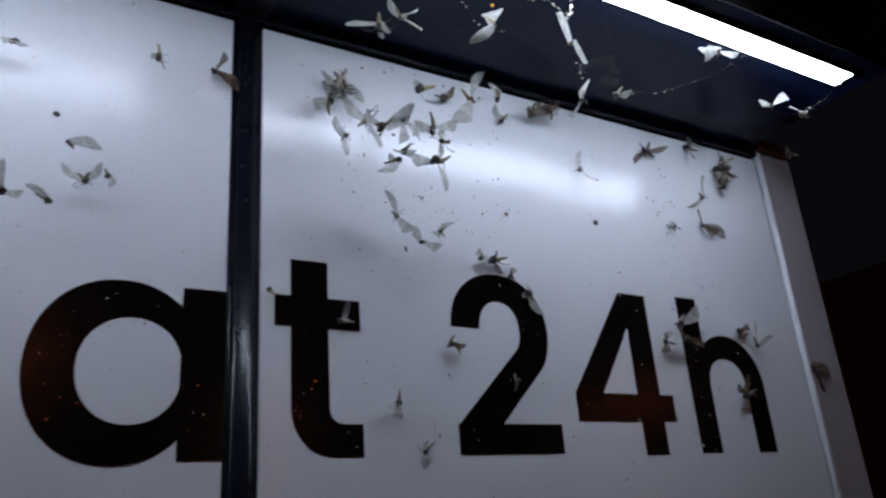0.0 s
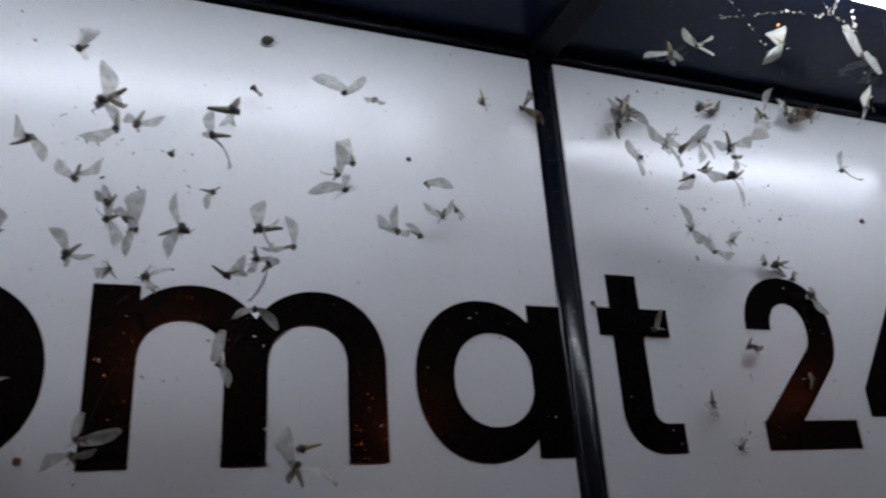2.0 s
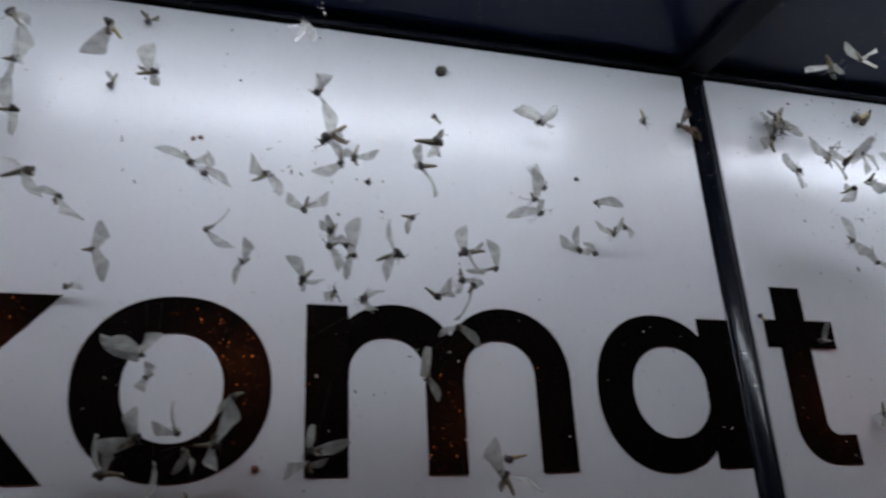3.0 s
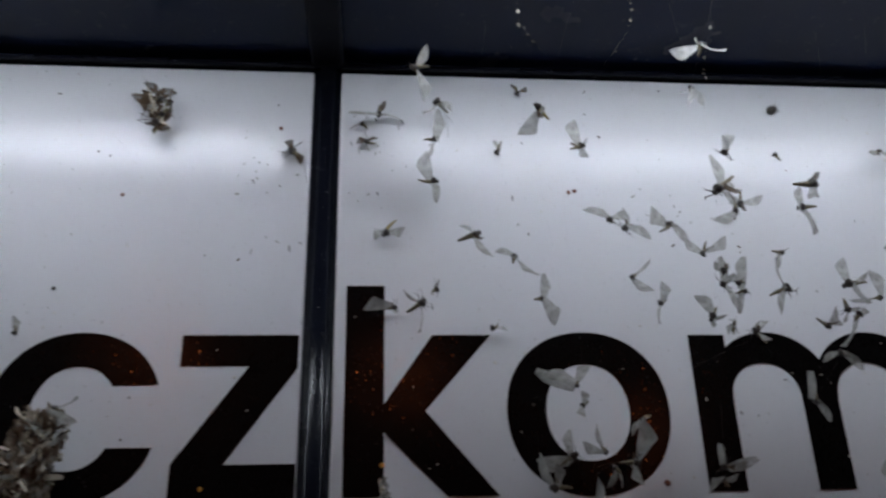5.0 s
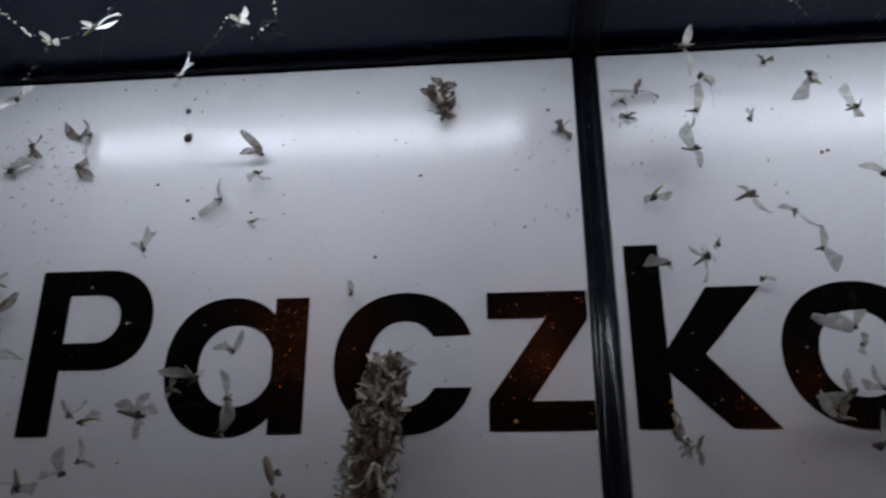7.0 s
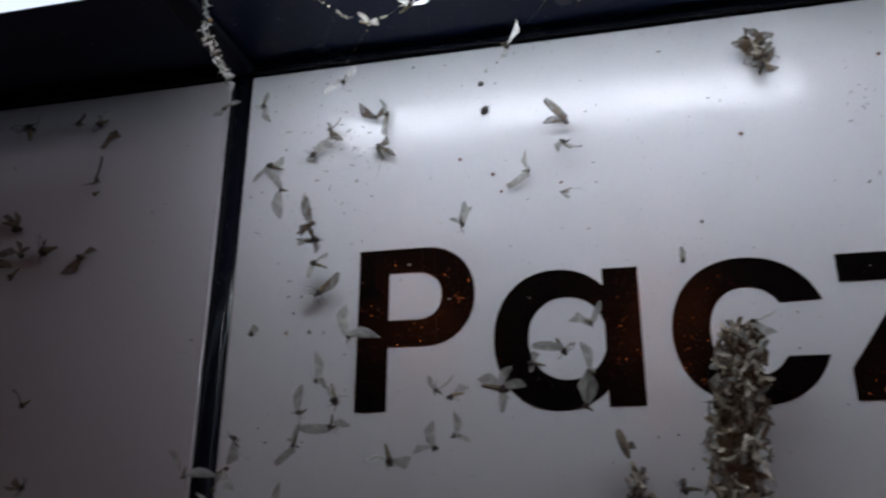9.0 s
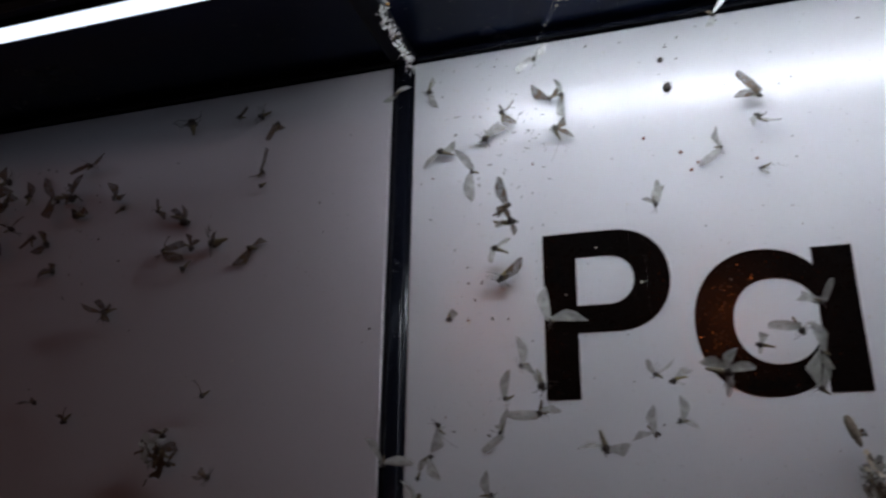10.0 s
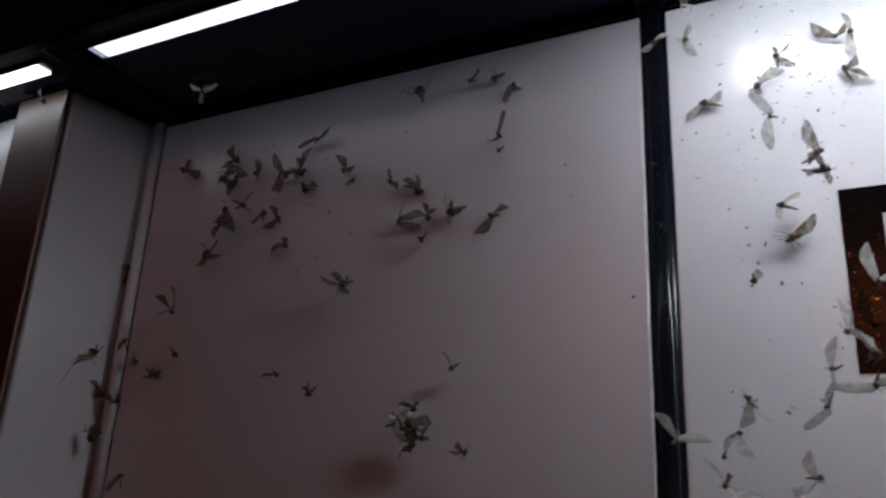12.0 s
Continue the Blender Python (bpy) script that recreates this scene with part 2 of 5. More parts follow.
# canopy: ceiling sheet, ribs at the posts, outer lip
SOF = 2.2105
mesh_object("ceiling", box_bm(-2.3, 0.474, -0.155, 0.60, SOF, 2.25, 0.0), SOFFIT)
tagged(bpy.data.objects["ceiling"], "glossy anthracite soffit of the canopy", "canopy", kind="structure")
mesh_object("trim_outer", box_bm(-2.3, 0.474, -0.166, -0.1552, 2.196, 2.262, 0.0015, 2), FRAME)
tagged(bpy.data.objects["trim_outer"], "dark outer lip of the canopy", "trim", kind="structure")


def canopy_rib(x, half):
    ob = mesh_object("canopy_rib", box_bm(x - half, x + half, -0.155, 0.0015, 2.2035, SOF - 0.0002, 0.0015, 2), RIB)
    return tagged(ob, "dark metal rib across the canopy underside", "rib", "ribs of the canopy")


for rib_x in (-0.00875, -0.5055, -1.004, -1.489):
    canopy_rib(rib_x, 0.0105)


def led_strip(x0, x1, material, label):
    root = mesh_object("led_strip", box_bm(x0, x1, -0.1290, -0.1125, 2.2074, 2.2098), material)
    tagged(root, label, "light", "lights under the canopy")
    channel = part("channel", box_bm(x0 - 0.012, x1 + 0.012, -0.1340, -0.1075, 2.2099, SOF - 0.0001, 0.0), FRAME, root, "dark light channel")
    part("channel_lip", box_bm(x0 - 0.010, x1 + 0.010, -0.1318, -0.1292, 2.2066, 2.2098, 0.0006, 1), FRAME, channel, "thin dark lip")
    return root


led_strip(0.035, 0.4455, LED_BRIGHT, "lit cool-white strip light under the canopy")
led_strip(-0.462, -0.050, LED_BRIGHT, "lit cool-white strip light under the canopy")
led_strip(-0.960, -0.550, LED_BRIGHT, "lit cool-white strip light under the canopy")
weak_strip = led_strip(-1.4560, -1.045, LED_DIM, "weaker lit strip light under the canopy")
part("end_cap", box_bm(-1.4640, -1.4562, -0.1288, -0.1127, 2.2075, 2.2098, 0.0008, 2), LED_CAP, weak_strip, "frosted bluish end cap")
led_strip(-1.95, -1.5345, LED_END, "lit strip light before the deeper end module")


# ---- lettering ----
def strip(bm, outer, inner, y, closed=False, depth=0.0003):
    """A flat band between two rows of points, with a film's thickness."""
    n = len(outer)
    vo = [bm.verts.new((px, y, pz)) for px, pz in outer]
    vi = [bm.verts.new((px, y, pz)) for px, pz in inner]
    wo = [bm.verts.new((px, y + depth, pz)) for px, pz in outer]
    wi = [bm.verts.new((px, y + depth, pz)) for px, pz in inner]
    for i in range(n if closed else n - 1):
        j = (i + 1) % n
        bm.faces.new((vo[i], vo[j], vi[j], vi[i]))
        bm.faces.new((vo[j], vo[i], wo[i], wo[j]))
        bm.faces.new((vi[i], vi[j], wi[j], wi[i]))


def slab(bm, pts, y, depth=0.0003):
    f = [bm.verts.new((px, y, pz)) for px, pz in pts]
    k = [bm.verts.new((px, y + depth, pz)) for px, pz in pts]
    bm.faces.new(f)
    for i in range(len(pts)):
        j = (i + 1) % len(pts)
        bm.faces.new((f[j], f[i], k[i], k[j]))


def rect(bm, x0, x1, z0, z1, y):
    slab(bm, [(x0, z0), (x1, z0), (x1, z1), (x0, z1)], y)


FULL = 0.94      # slightly squarer than an ellipse


def arc(cx, cz, rx, rz, a0, a1, n=40, full=FULL):
    out = []
    for i in range(n + 1):
        c, s = math.cos(radians(a0 + (a1 - a0) * i / n)), math.sin(radians(a0 + (a1 - a0) * i / n))
        out.append((cx + rx * math.copysign(abs(c) ** full, c), cz + rz * math.copysign(abs(s) ** full, s)))
    return out


F1, F2, F3 = -0.00026, -0.00034, -0.00042     # film layers before the panel


def letter(bm, panel):
    bmesh.ops.recalc_face_normals(bm, faces=bm.faces[:])
    return part("letter", bm, BLACK_FILM, panel, "black glossy film letter")


def ring(bm, cx, rx, ix, irx, z0=1.9255, z1=2.0195, iz0=1.9448, iz1=1.9990):
    strip(bm, arc(cx, (z0 + z1) / 2, rx, (z1 - z0) / 2, 0, 360, 72)[:-1], arc(ix, (iz0 + iz1) / 2, irx, (iz1 - iz0) / 2, 0, 360, 72)[:-1], F1, True)


def letter_a(panel, x):
    """x: the right edge of the stem."""
    bm = bmesh.new()
    ring(bm, x - 0.0535, 0.0428, x - 0.0475, 0.0255, 1.9250, 2.0192, 1.9448, 1.9996)
    rect(bm, x - 0.0230, x, BASE, XH, F2)
    letter(bm, panel)


def arch(bm, cx, irx, orx, y):
    strip(bm, arc(cx + orx - 0.039, 1.979, 0.039, 0.0405, 180, 0, 40, 0.97), arc(cx, 1.979, irx, 0.0213, 180, 0), y)
    rect(bm, cx + irx, cx + orx, BASE, 1.979, y)


def lettering():
    bm = bmesh.new()                                   # capital with a half-round bowl
    rect(bm, -0.895, -0.8725, BASE, CAP, F1)
    o = [(-0.873, 2.042)] + arc(-0.8465, 2.0065, 0.0355, 0.0355, 90, -90) + [(-0.873, 1.971)]
    i = [(-0.873, 2.0238)] + arc(-0.8515, 2.0068, 0.0173, 0.0170, 90, -90) + [(-0.873, 1.9898)]
    strip(bm, o, i, F2)
    letter(bm, panel_2)
    letter_a(panel_2, -0.7020)
    bm = bmesh.new()                                   # open ring, cut level
    strip(bm, arc(-0.6365, 1.9723, 0.0467, 0.0472, 20, 340, 60), arc(-0.6365, 1.9715, 0.0235, 0.0283, 36, 326, 60), F1)
    letter(bm, panel_2)
    bm = bmesh.new()
    rect(bm, -0.5818, -0.5163, 1.9997, XH, F1)
    rect(bm, -0.5818, -0.5150, BASE, 1.9455, F1)
    slab(bm, [(-0.5163, 2.0040), (-0.5163, 1.9985), (-0.5550, 1.9445), (-0.5818, 1.9440), (-0.5818, 1.9462), (-0.5430, 2.0005)], F2)
    letter(bm, panel_2)
    bm = bmesh.new()                                   # stem with two arms
    rect(bm, -0.4895, -0.4670, BASE, ASC, F1)
    slab(bm, [(-0.4680, 1.9765), (-0.4390, XH), (-0.4045, XH), (-0.4437, 1.9735), (-0.4680, 1.9460 + 0.0160)], F2)
    slab(bm, [(-0.4680, 1.9765), (-0.4437, 1.9738), (-0.4035, BASE), (-0.4320, BASE), (-0.4680, 1.9625)], F3)
    letter(bm, panel_3)
    bm = bmesh.new()
    ring(bm, -0.3490, 0.0478, -0.3495, 0.0245, 1.9255, 2.0195, 1.9447, 1.9999)
    letter(bm, panel_3)
    bm = bmesh.new()                                   # three stems, two arches
    rect(bm, -0.284, -0.2615, BASE, XH, F1)
    arch(bm, -0.2402, 0.0212, 0.0432, F2)
    arch(bm, -0.1755, 0.0212, 0.0430, F3)
    letter(bm, panel_3)
    letter_a(panel_3, -0.0192)
    bm = bmesh.new()                                   # stem, crossbar and hooked foot
    rect(bm, 0.018, 0.041, 1.9545, CAP, F1)
    rect(bm, 0.0083, 0.0615, 2.0010, 2.0195, F2)
    strip(bm, arc(0.0455, 1.9550, 0.0275, 0.0275, 180, 270, 20) + [(0.0615, 1.9275)], arc(0.0500, 1.9550, 0.0090, 0.0090, 180, 270, 20) + [(0.0615, 1.9460)], F1)
    letter(bm, panel_4)
    bm = bmesh.new()                                   # figure with a round top and a level foot
    o, i = arc(0.1650, 2.009, 0.0390, 0.0393, 180, -36), arc(0.1640, 2.009, 0.0162, 0.0198, 180, -36)
    strip(bm, o, i, F1)
    slab(bm, [i[-1], o[-1], (0.1600, 1.9470), (0.1258, 1.9400), (0.1258, 1.9455)], F2)
    rect(bm, 0.1258, 0.2070, 1.9280, 1.9470, F1)
    letter(bm, panel_4)
    bm = bmesh.new()                                   # figure with a slanted stroke and a crossbar
    rect(bm, 0.2808, 0.3035, 1.9262, 2.0458, F1)
    rect(bm, 0.2228, 0.3165, 1.9495, 1.9692, F2)
    slab(bm, [(0.2762, 2.0458), (0.2812, 2.0458), (0.2812, 2.0200), (0.2480, 1.9690), (0.2228, 1.9690)], F3)
    letter(bm, panel_4)
    bm = bmesh.new()                                   # tall stem and one arch
    rect(bm, 0.338, 0.3605, BASE, ASC, F1)
    arch(bm, 0.3815, 0.0208, 0.0428, F2)
    letter(bm, panel_4)


lettering()

# ---- ground, street and the dark houses around ----
g = bmesh.new()
bmesh.ops.create_grid(g, x_segments=1, y_segments=1, size=400.0)
mesh_object("ground", g, ASPHALT)
tagged(bpy.data.objects["ground"], "dark asphalt ground at night", "ground", kind="structure")
mesh_object("backdrop_houses", box_bm(-60, 64, -52, -46, 0.0, 9.0), HOUSE)
tagged(bpy.data.objects["backdrop_houses"], "row of dark houses across the street", "house", kind="structure")
mesh_object("backdrop_wall", box_bm(9, 22, 3.5, 6.5, 0.0, 4.6), FACADE)
tagged(bpy.data.objects["backdrop_wall"], "dark brown wall beyond the locker", "wall", kind="structure")


def street_lamp(x, y, h, watts):
    root = new("street_lamp")
    root.location = (x, y, 0)
    tagged(root, "sodium street lamp on a grey pole across the street", "street lamp", "street lamps")
    part("pole", cylinder_bm((0, 0, 0), (0, 0, h), 0.08, 0.05), POLE, root)
    part("arm", cylinder_bm((0, 0, h - 0.05), (0, 1.2, h + 0.15), 0.035, 0.03), POLE, root)
    head = part("lamp_head", box_bm(-0.14, 0.14, 1.0, 1.7, h + 0.12, h + 0.26, 0.03), POLE, root)
    part("lamp_glass", box_bm(-0.11, 0.11, 1.05, 1.62, h + 0.02, h + 0.115, 0.02), SODIUM, head, "glowing orange lamp glass")
    lamp = bpy.data.lights.new("sodium", "POINT")
    lamp.energy, lamp.color, lamp.shadow_soft_size = watts, (1.0, 0.24, 0.06), 0.2
    lo = new("sodium", lamp)
    lo.parent = root
    lo.location = (0, 1.35, h - 0.10)


street_lamp(0.45, -26.0, 7.9, 145)
street_lamp(-7.45, -26.0, 8.6, 145)
street_lamp(5.4, -18.0, 4.65, 45)
street_lamp(16.0, -17.5, 5.2, 45)


# ---- mayflies, cobweb and dirt ----
def wing_material(name, colour, cover, seed=0.0):
    """Thin veined membrane: part lets light straight through, part scatters it."""
    m = Mat(name)
    vein = m.noise(1.0, 3.0, 0.6, (3.0, 34.0, 1.0))
    blot = m.noise(3.0, 3.0, 0.6)
    c = m.mix(m.mapr(vein, 0.5, 0.7, 0.0, 0.7), colour, tuple(v * 0.62 for v in colour))
    diff = m.n("ShaderNodeBsdfDiffuse")
    tran = m.n("ShaderNodeBsdfTranslucent")
    clear = m.n("ShaderNodeBsdfTransparent", Color=(0.96, 0.96, 0.95, 1))
    m.link(c, diff.inputs["Color"])
    m.link(c, tran.inputs["Color"])
    half = m.n("ShaderNodeMixShader", Fac=0.45)
    m.link(diff.outputs[0], half.inputs[1])
    m.link(tran.outputs[0], half.inputs[2])
    whole = m.n("ShaderNodeMixShader")
    add = m.n("ShaderNodeMath")
    add.operation, add.use_clamp = "ADD", True
    m.link(m.mapr(vein, 0.45, 0.70, 0.0, 0.38), add.inputs[0])
    m.link(m.mapr(blot, 0.3, 0.7, cover - 0.20, cover + 0.24), add.inputs[1])
    m.link(add.outputs[0], whole.inputs["Fac"])
    m.link(clear.outputs[0], whole.inputs[1])
    m.link(half.outputs[0], whole.inputs[2])
    m.link(whole.outputs[0], m.out.inputs["Surface"])
    return m.m


WING_CLEAR = wing_material("mayfly_wing_clear", (0.55, 0.55, 0.51), 0.52)
WING_WHITE = wing_material("mayfly_wing_white", (0.74, 0.75, 0.72), 0.62)
# tattered brown wings, and wings darkened to stand for the dim end's low light
WING_BROWN_OR_DIM = wing_material("mayfly_wing_brown_or_dim", (0.15, 0.105, 0.07), 0.60)
THORAX = plain("mayfly_thorax", (0.030, 0.022, 0.016), 0.45, 0.4, 500.0, 0.3, 0.0004)
ABDOMEN = plain("mayfly_abdomen", (0.15, 0.125, 0.07), 0.5, 0.45, 700.0, 0.3, 0.0003)
ABDOMEN_PALE = plain("mayfly_abdomen_pale", (0.34, 0.28, 0.12), 0.5, 0.4, 700.0, 0.3, 0.0003)
ORANGE = plain("orange_egg_mass", (0.75, 0.33, 0.05), 0.5)
SILK = plain("silk_thread", (0.38, 0.38, 0.37), 0.6)
CRUMB = plain("pale_debris", (0.62, 0.60, 0.52), 0.7, 0.35, 400.0)
DIRT = plain("dark_dirt", (0.06, 0.05, 0.045), 0.8, 0.3, 400.0)
GREY_DIRT = plain("grey_brown_dirt", (0.17, 0.155, 0.14), 0.9, 0.3, 300.0)
RED_DIRT = plain("red_brown_dirt", (0.17, 0.055, 0.03), 0.7, 0.3, 400.0)


def lathe(profile, n=8, wobble=0.0):
    """Rings round the x axis: rows of (x, radius, drop)."""
    bm = bmesh.new()
    rings = []
    for px, r, dz in profile:
        rings.append([bm.verts.new((px, r * math.cos(2 * math.pi * i / n), r * 0.92 * math.sin(2 * math.pi * i / n) + dz)) for i in range(n)])
    for a, b in zip(rings, rings[1:]):
        for i in range(n):
            bm.faces.new((a[i], a[(i + 1) % n], b[(i + 1) % n], b[i]))
    bm.faces.new(rings[0][::-1])
    bm.faces.new(rings[-1])
    bmesh.ops.recalc_face_normals(bm, faces=bm.faces[:])
    return bm


def stored(name, bm, material, smooth=True):
    me = bpy.data.meshes.new(name)
    bm.to_mesh(me)
    bm.free()
    me.polygons.foreach_set("use_smooth", [smooth] * len(me.polygons))
    me.materials.append(material)
    return me


def thorax_bm(bend):
    """Head with bulging eyes, and the humped thorax; the body is 1 long, its head towards +x."""
    return lathe([(0.50, 0.02, 0.0), (0.485, 0.055, 0.0), (0.455, 0.075, 0.0), (0.425, 0.06, 0.0), (0.40, 0.05, 0.0), (0.36, 0.085, bend),
                  (0.28, 0.115, bend), (0.19, 0.105, bend), (0.12, 0.07, 0.0)], 10)


def abdomen_bm(bend):
    rows, r = [], 0.078
    for i in range(19):
        u = i / 18
        ring_r = (0.076 * (1 - 0.62 * u)) * (1.0 if i % 2 else 0.86)
        rows.append((0.14 - 0.64 * u, ring_r, bend * u * u))
    return lathe(rows, 8)


def wing_bm(width, curl, ragged):
    """A forewing 1 long from its root, corrugated, with a straight front edge."""
    bm = bmesh.new()
    nu, nv = 16, 7
    grid = []
    for i in range(nu + 1):
        u = i / nu
        front = (0.05 * math.sin(math.pi * u) - 1.1 * max(0.0, u - 0.84) ** 1.4) * width
        chord = width * (0.26 + 0.74 * min(1.0, u / 0.52) ** 0.85)
        chord *= 1 if u < 0.52 else max(0.04, 1 - ((u - 0.52) / 0.485) ** 1.9)
        chord *= 1 + ragged * (math.sin(7.3 * u + 3 * ragged) + 0.35 * math.sin(19.0 * u))
        row = []
        for j in range(nv + 1):
            v = j / nv
            row.append(bm.verts.new((u, front - v * chord, 0.018 * math.cos(math.pi * v * nv) * u + curl * u * u + curl * 0.8 * v * v)))
        grid.append(row)
    for i in range(nu):
        for j in range(nv):
            bm.faces.new((grid[i][j], grid[i + 1][j], grid[i + 1][j + 1], grid[i][j + 1]))
    return bm


def hair_bm(bend, spread):
    """Two tail threads behind the abdomen."""
    bm = bmesh.new()
    for side in (-1, 1):
        last = None
        for k in range(7):
            u = k / 6
            p = Vector((-0.50 - 1.1 * u, side * spread * u ** 1.4, bend * u * u))
            if last is not None:
                cylinder_bm(last, p, 0.005, 0.004, 3, bm)
            last = p
    return bm


def legs_bm(seed):
    rng = random.Random(seed)
    bm = bmesh.new()
    for k in range(6):
        root = Vector((0.38 - 0.10 * (k // 2), 0.05 * (1 if k % 2 else -1), -0.05))
        knee = root + Vector((rng.uniform(-0.05, 0.25), (0.16 if k % 2 else -0.16) * rng.uniform(0.6, 1.4), rng.uniform(-0.02, 0.12)))
        foot = knee + Vector((rng.uniform(-0.15, 0.25), (0.14 if k % 2 else -0.14) * rng.uniform(0.2, 1.3), rng.uniform(-0.2, 0.1)))
        cylinder_bm(root, knee, 0.013, 0.010, 4, bm)
        cylinder_bm(knee, foot, 0.010, 0.006, 4, bm)
    return bm


BENDS = (0.0, 0.10, -0.08)
THORAXES = [stored("thorax", thorax_bm(0.02 + 0.02 * i), THORAX) for i in range(3)]
ABDOMENS = [stored("abdomen", abdomen_bm(b), ABDOMEN) for b in BENDS]
ABDOMENS_PALE = [stored("abdomen_pale", abdomen_bm(b), ABDOMEN_PALE) for b in BENDS]
WINGS = {key: [stored("wing", wing_bm(w, c, r), mat) for w, c, r in ((0.47, 0.06, 0.03), (0.40, -0.14, 0.07), (0.50, 0.16, -0.07), (0.33, 0.26, 0.09))]
         for key, mat in (("clear", WING_CLEAR), ("white", WING_WHITE), ("brown", WING_BROWN_OR_DIM))}
HAIRS = [stored("tail_filament", hair_bm(b, s), THORAX) for b, s in ((0.1, 0.3), (-0.2, 0.5), (0.3, 0.15))]
LEGS = [stored("leg_tuft", legs_bm(i), THORAX) for i in range(4)]

fly_dice = random.Random(12)
WEB_SPOTS = []
SWINGING = []


def limb(name, data, parent, matrix):
    ob = new(name, data)
    ob.parent = parent
    ob.matrix_basis = matrix
    return ob


def mayfly(look_of, x, y, z, angle, length, *wings):
    """One dead mayfly. look_of: w on the panel, t in the web, c on the side cheek; b brown and tattered, y pale body, a second w white wings.
    angle: where its head points, in the panel's plane; length in millimetres; wings: (direction in that plane, length in millimetres)."""
    d = fly_dice
    on_web = look_of[0] == "t"
    brown, pale, white = "b" in look_of, "y" in look_of, look_of[0] == "t" and "w" in look_of
    ca, sa = math.cos(radians(angle)), math.sin(radians(angle))
    frame_m = Matrix(((ca, -sa, 0, x), (0, 0, -1, y), (sa, ca, 0, z), (0, 0, 0, 1)))
    if look_of[0] == "c":
        frame_m = Matrix(((0, 0, 1, x), (ca, -sa, 0, y), (sa, ca, 0, z), (0, 0, 0, 1)))
    root = new("mayfly")
    root.matrix_world = frame_m
    where = "caught in cobweb under the canopy" if on_web else "stuck to the coated panel"
    kind_of = "brown tattered" if brown else ("pale yellowish" if pale else ("white-winged" if white else "grey-winged"))
    tagged(root, f"dead {kind_of} mayfly {where}", "insect", "dead mayflies")
    k = length / 1000
    tip = d.uniform(-18, 18) if on_web else d.uniform(-8, 8)
    body_m = Matrix.Rotation(radians(tip), 4, "Y") @ Matrix.Rotation(radians(d.uniform(0, 360)), 4, "X") @ Matrix.Diagonal((k, max(k, 0.010) * d.uniform(1.5, 1.9), max(k, 0.010) * d.uniform(1.5, 1.9), 1))
    if x < -1.02 and not on_web:
        body_m = body_m @ Matrix.Diagonal((1.1, 1.3, 1.3, 1))
    pick = d.randrange(3)
    chest = limb("thorax", THORAXES[pick], root, body_m)
    belly = limb("abdomen", (ABDOMENS_PALE if pale else ABDOMENS)[pick], root, body_m)
    if d.random() < 0.45:
        limb("leg_tuft", LEGS[d.randrange(4)], chest, Matrix())
    if d.random() < 0.06:
        limb("tail_filament", HAIRS[d.randrange(3)], belly, Matrix())
    # flies stuck at the dim end: low light is put into darker wings
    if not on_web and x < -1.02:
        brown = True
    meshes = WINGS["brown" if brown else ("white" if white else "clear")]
    for direction, reach in wings:
        s = reach / 1000 * 1.08
        roll_ = d.uniform(-48, 48) + (180 if d.random() < 0.5 else 0)
        m = Matrix.Translation((0.22 * k, 0, 0.0004)) @ Matrix.Rotation(radians(direction - angle), 4, "Z") @ Matrix.Rotation(radians(d.uniform(-14, 14) if on_web else -d.uniform(2, 14)), 4, "Y") @ \
            Matrix.Rotation(radians(roll_), 4, "X") @ Matrix.Diagonal((s, max(s, 0.011) * d.uniform(0.8, 1.05), s, 1))
        limb("wing", meshes[d.randrange(4)], root, m)
    if d.random() < 0.7:
        s = k * d.uniform(0.38, 0.60)
        m = Matrix.Translation((0.12 * k, 0, 0.0003)) @ Matrix.Rotation(radians(d.uniform(0, 360)), 4, "Z") @ Matrix.Rotation(radians(d.uniform(-70, 70)), 4, "X") @ Matrix.Diagonal((s, s * 1.3, s * 1.6, 1))
        limb("hindwing", WINGS["brown" if d.random() < 0.5 else "clear"][3], root, m)
    if on_web:
        WEB_SPOTS.append(Vector((x, y, z)))
    return root


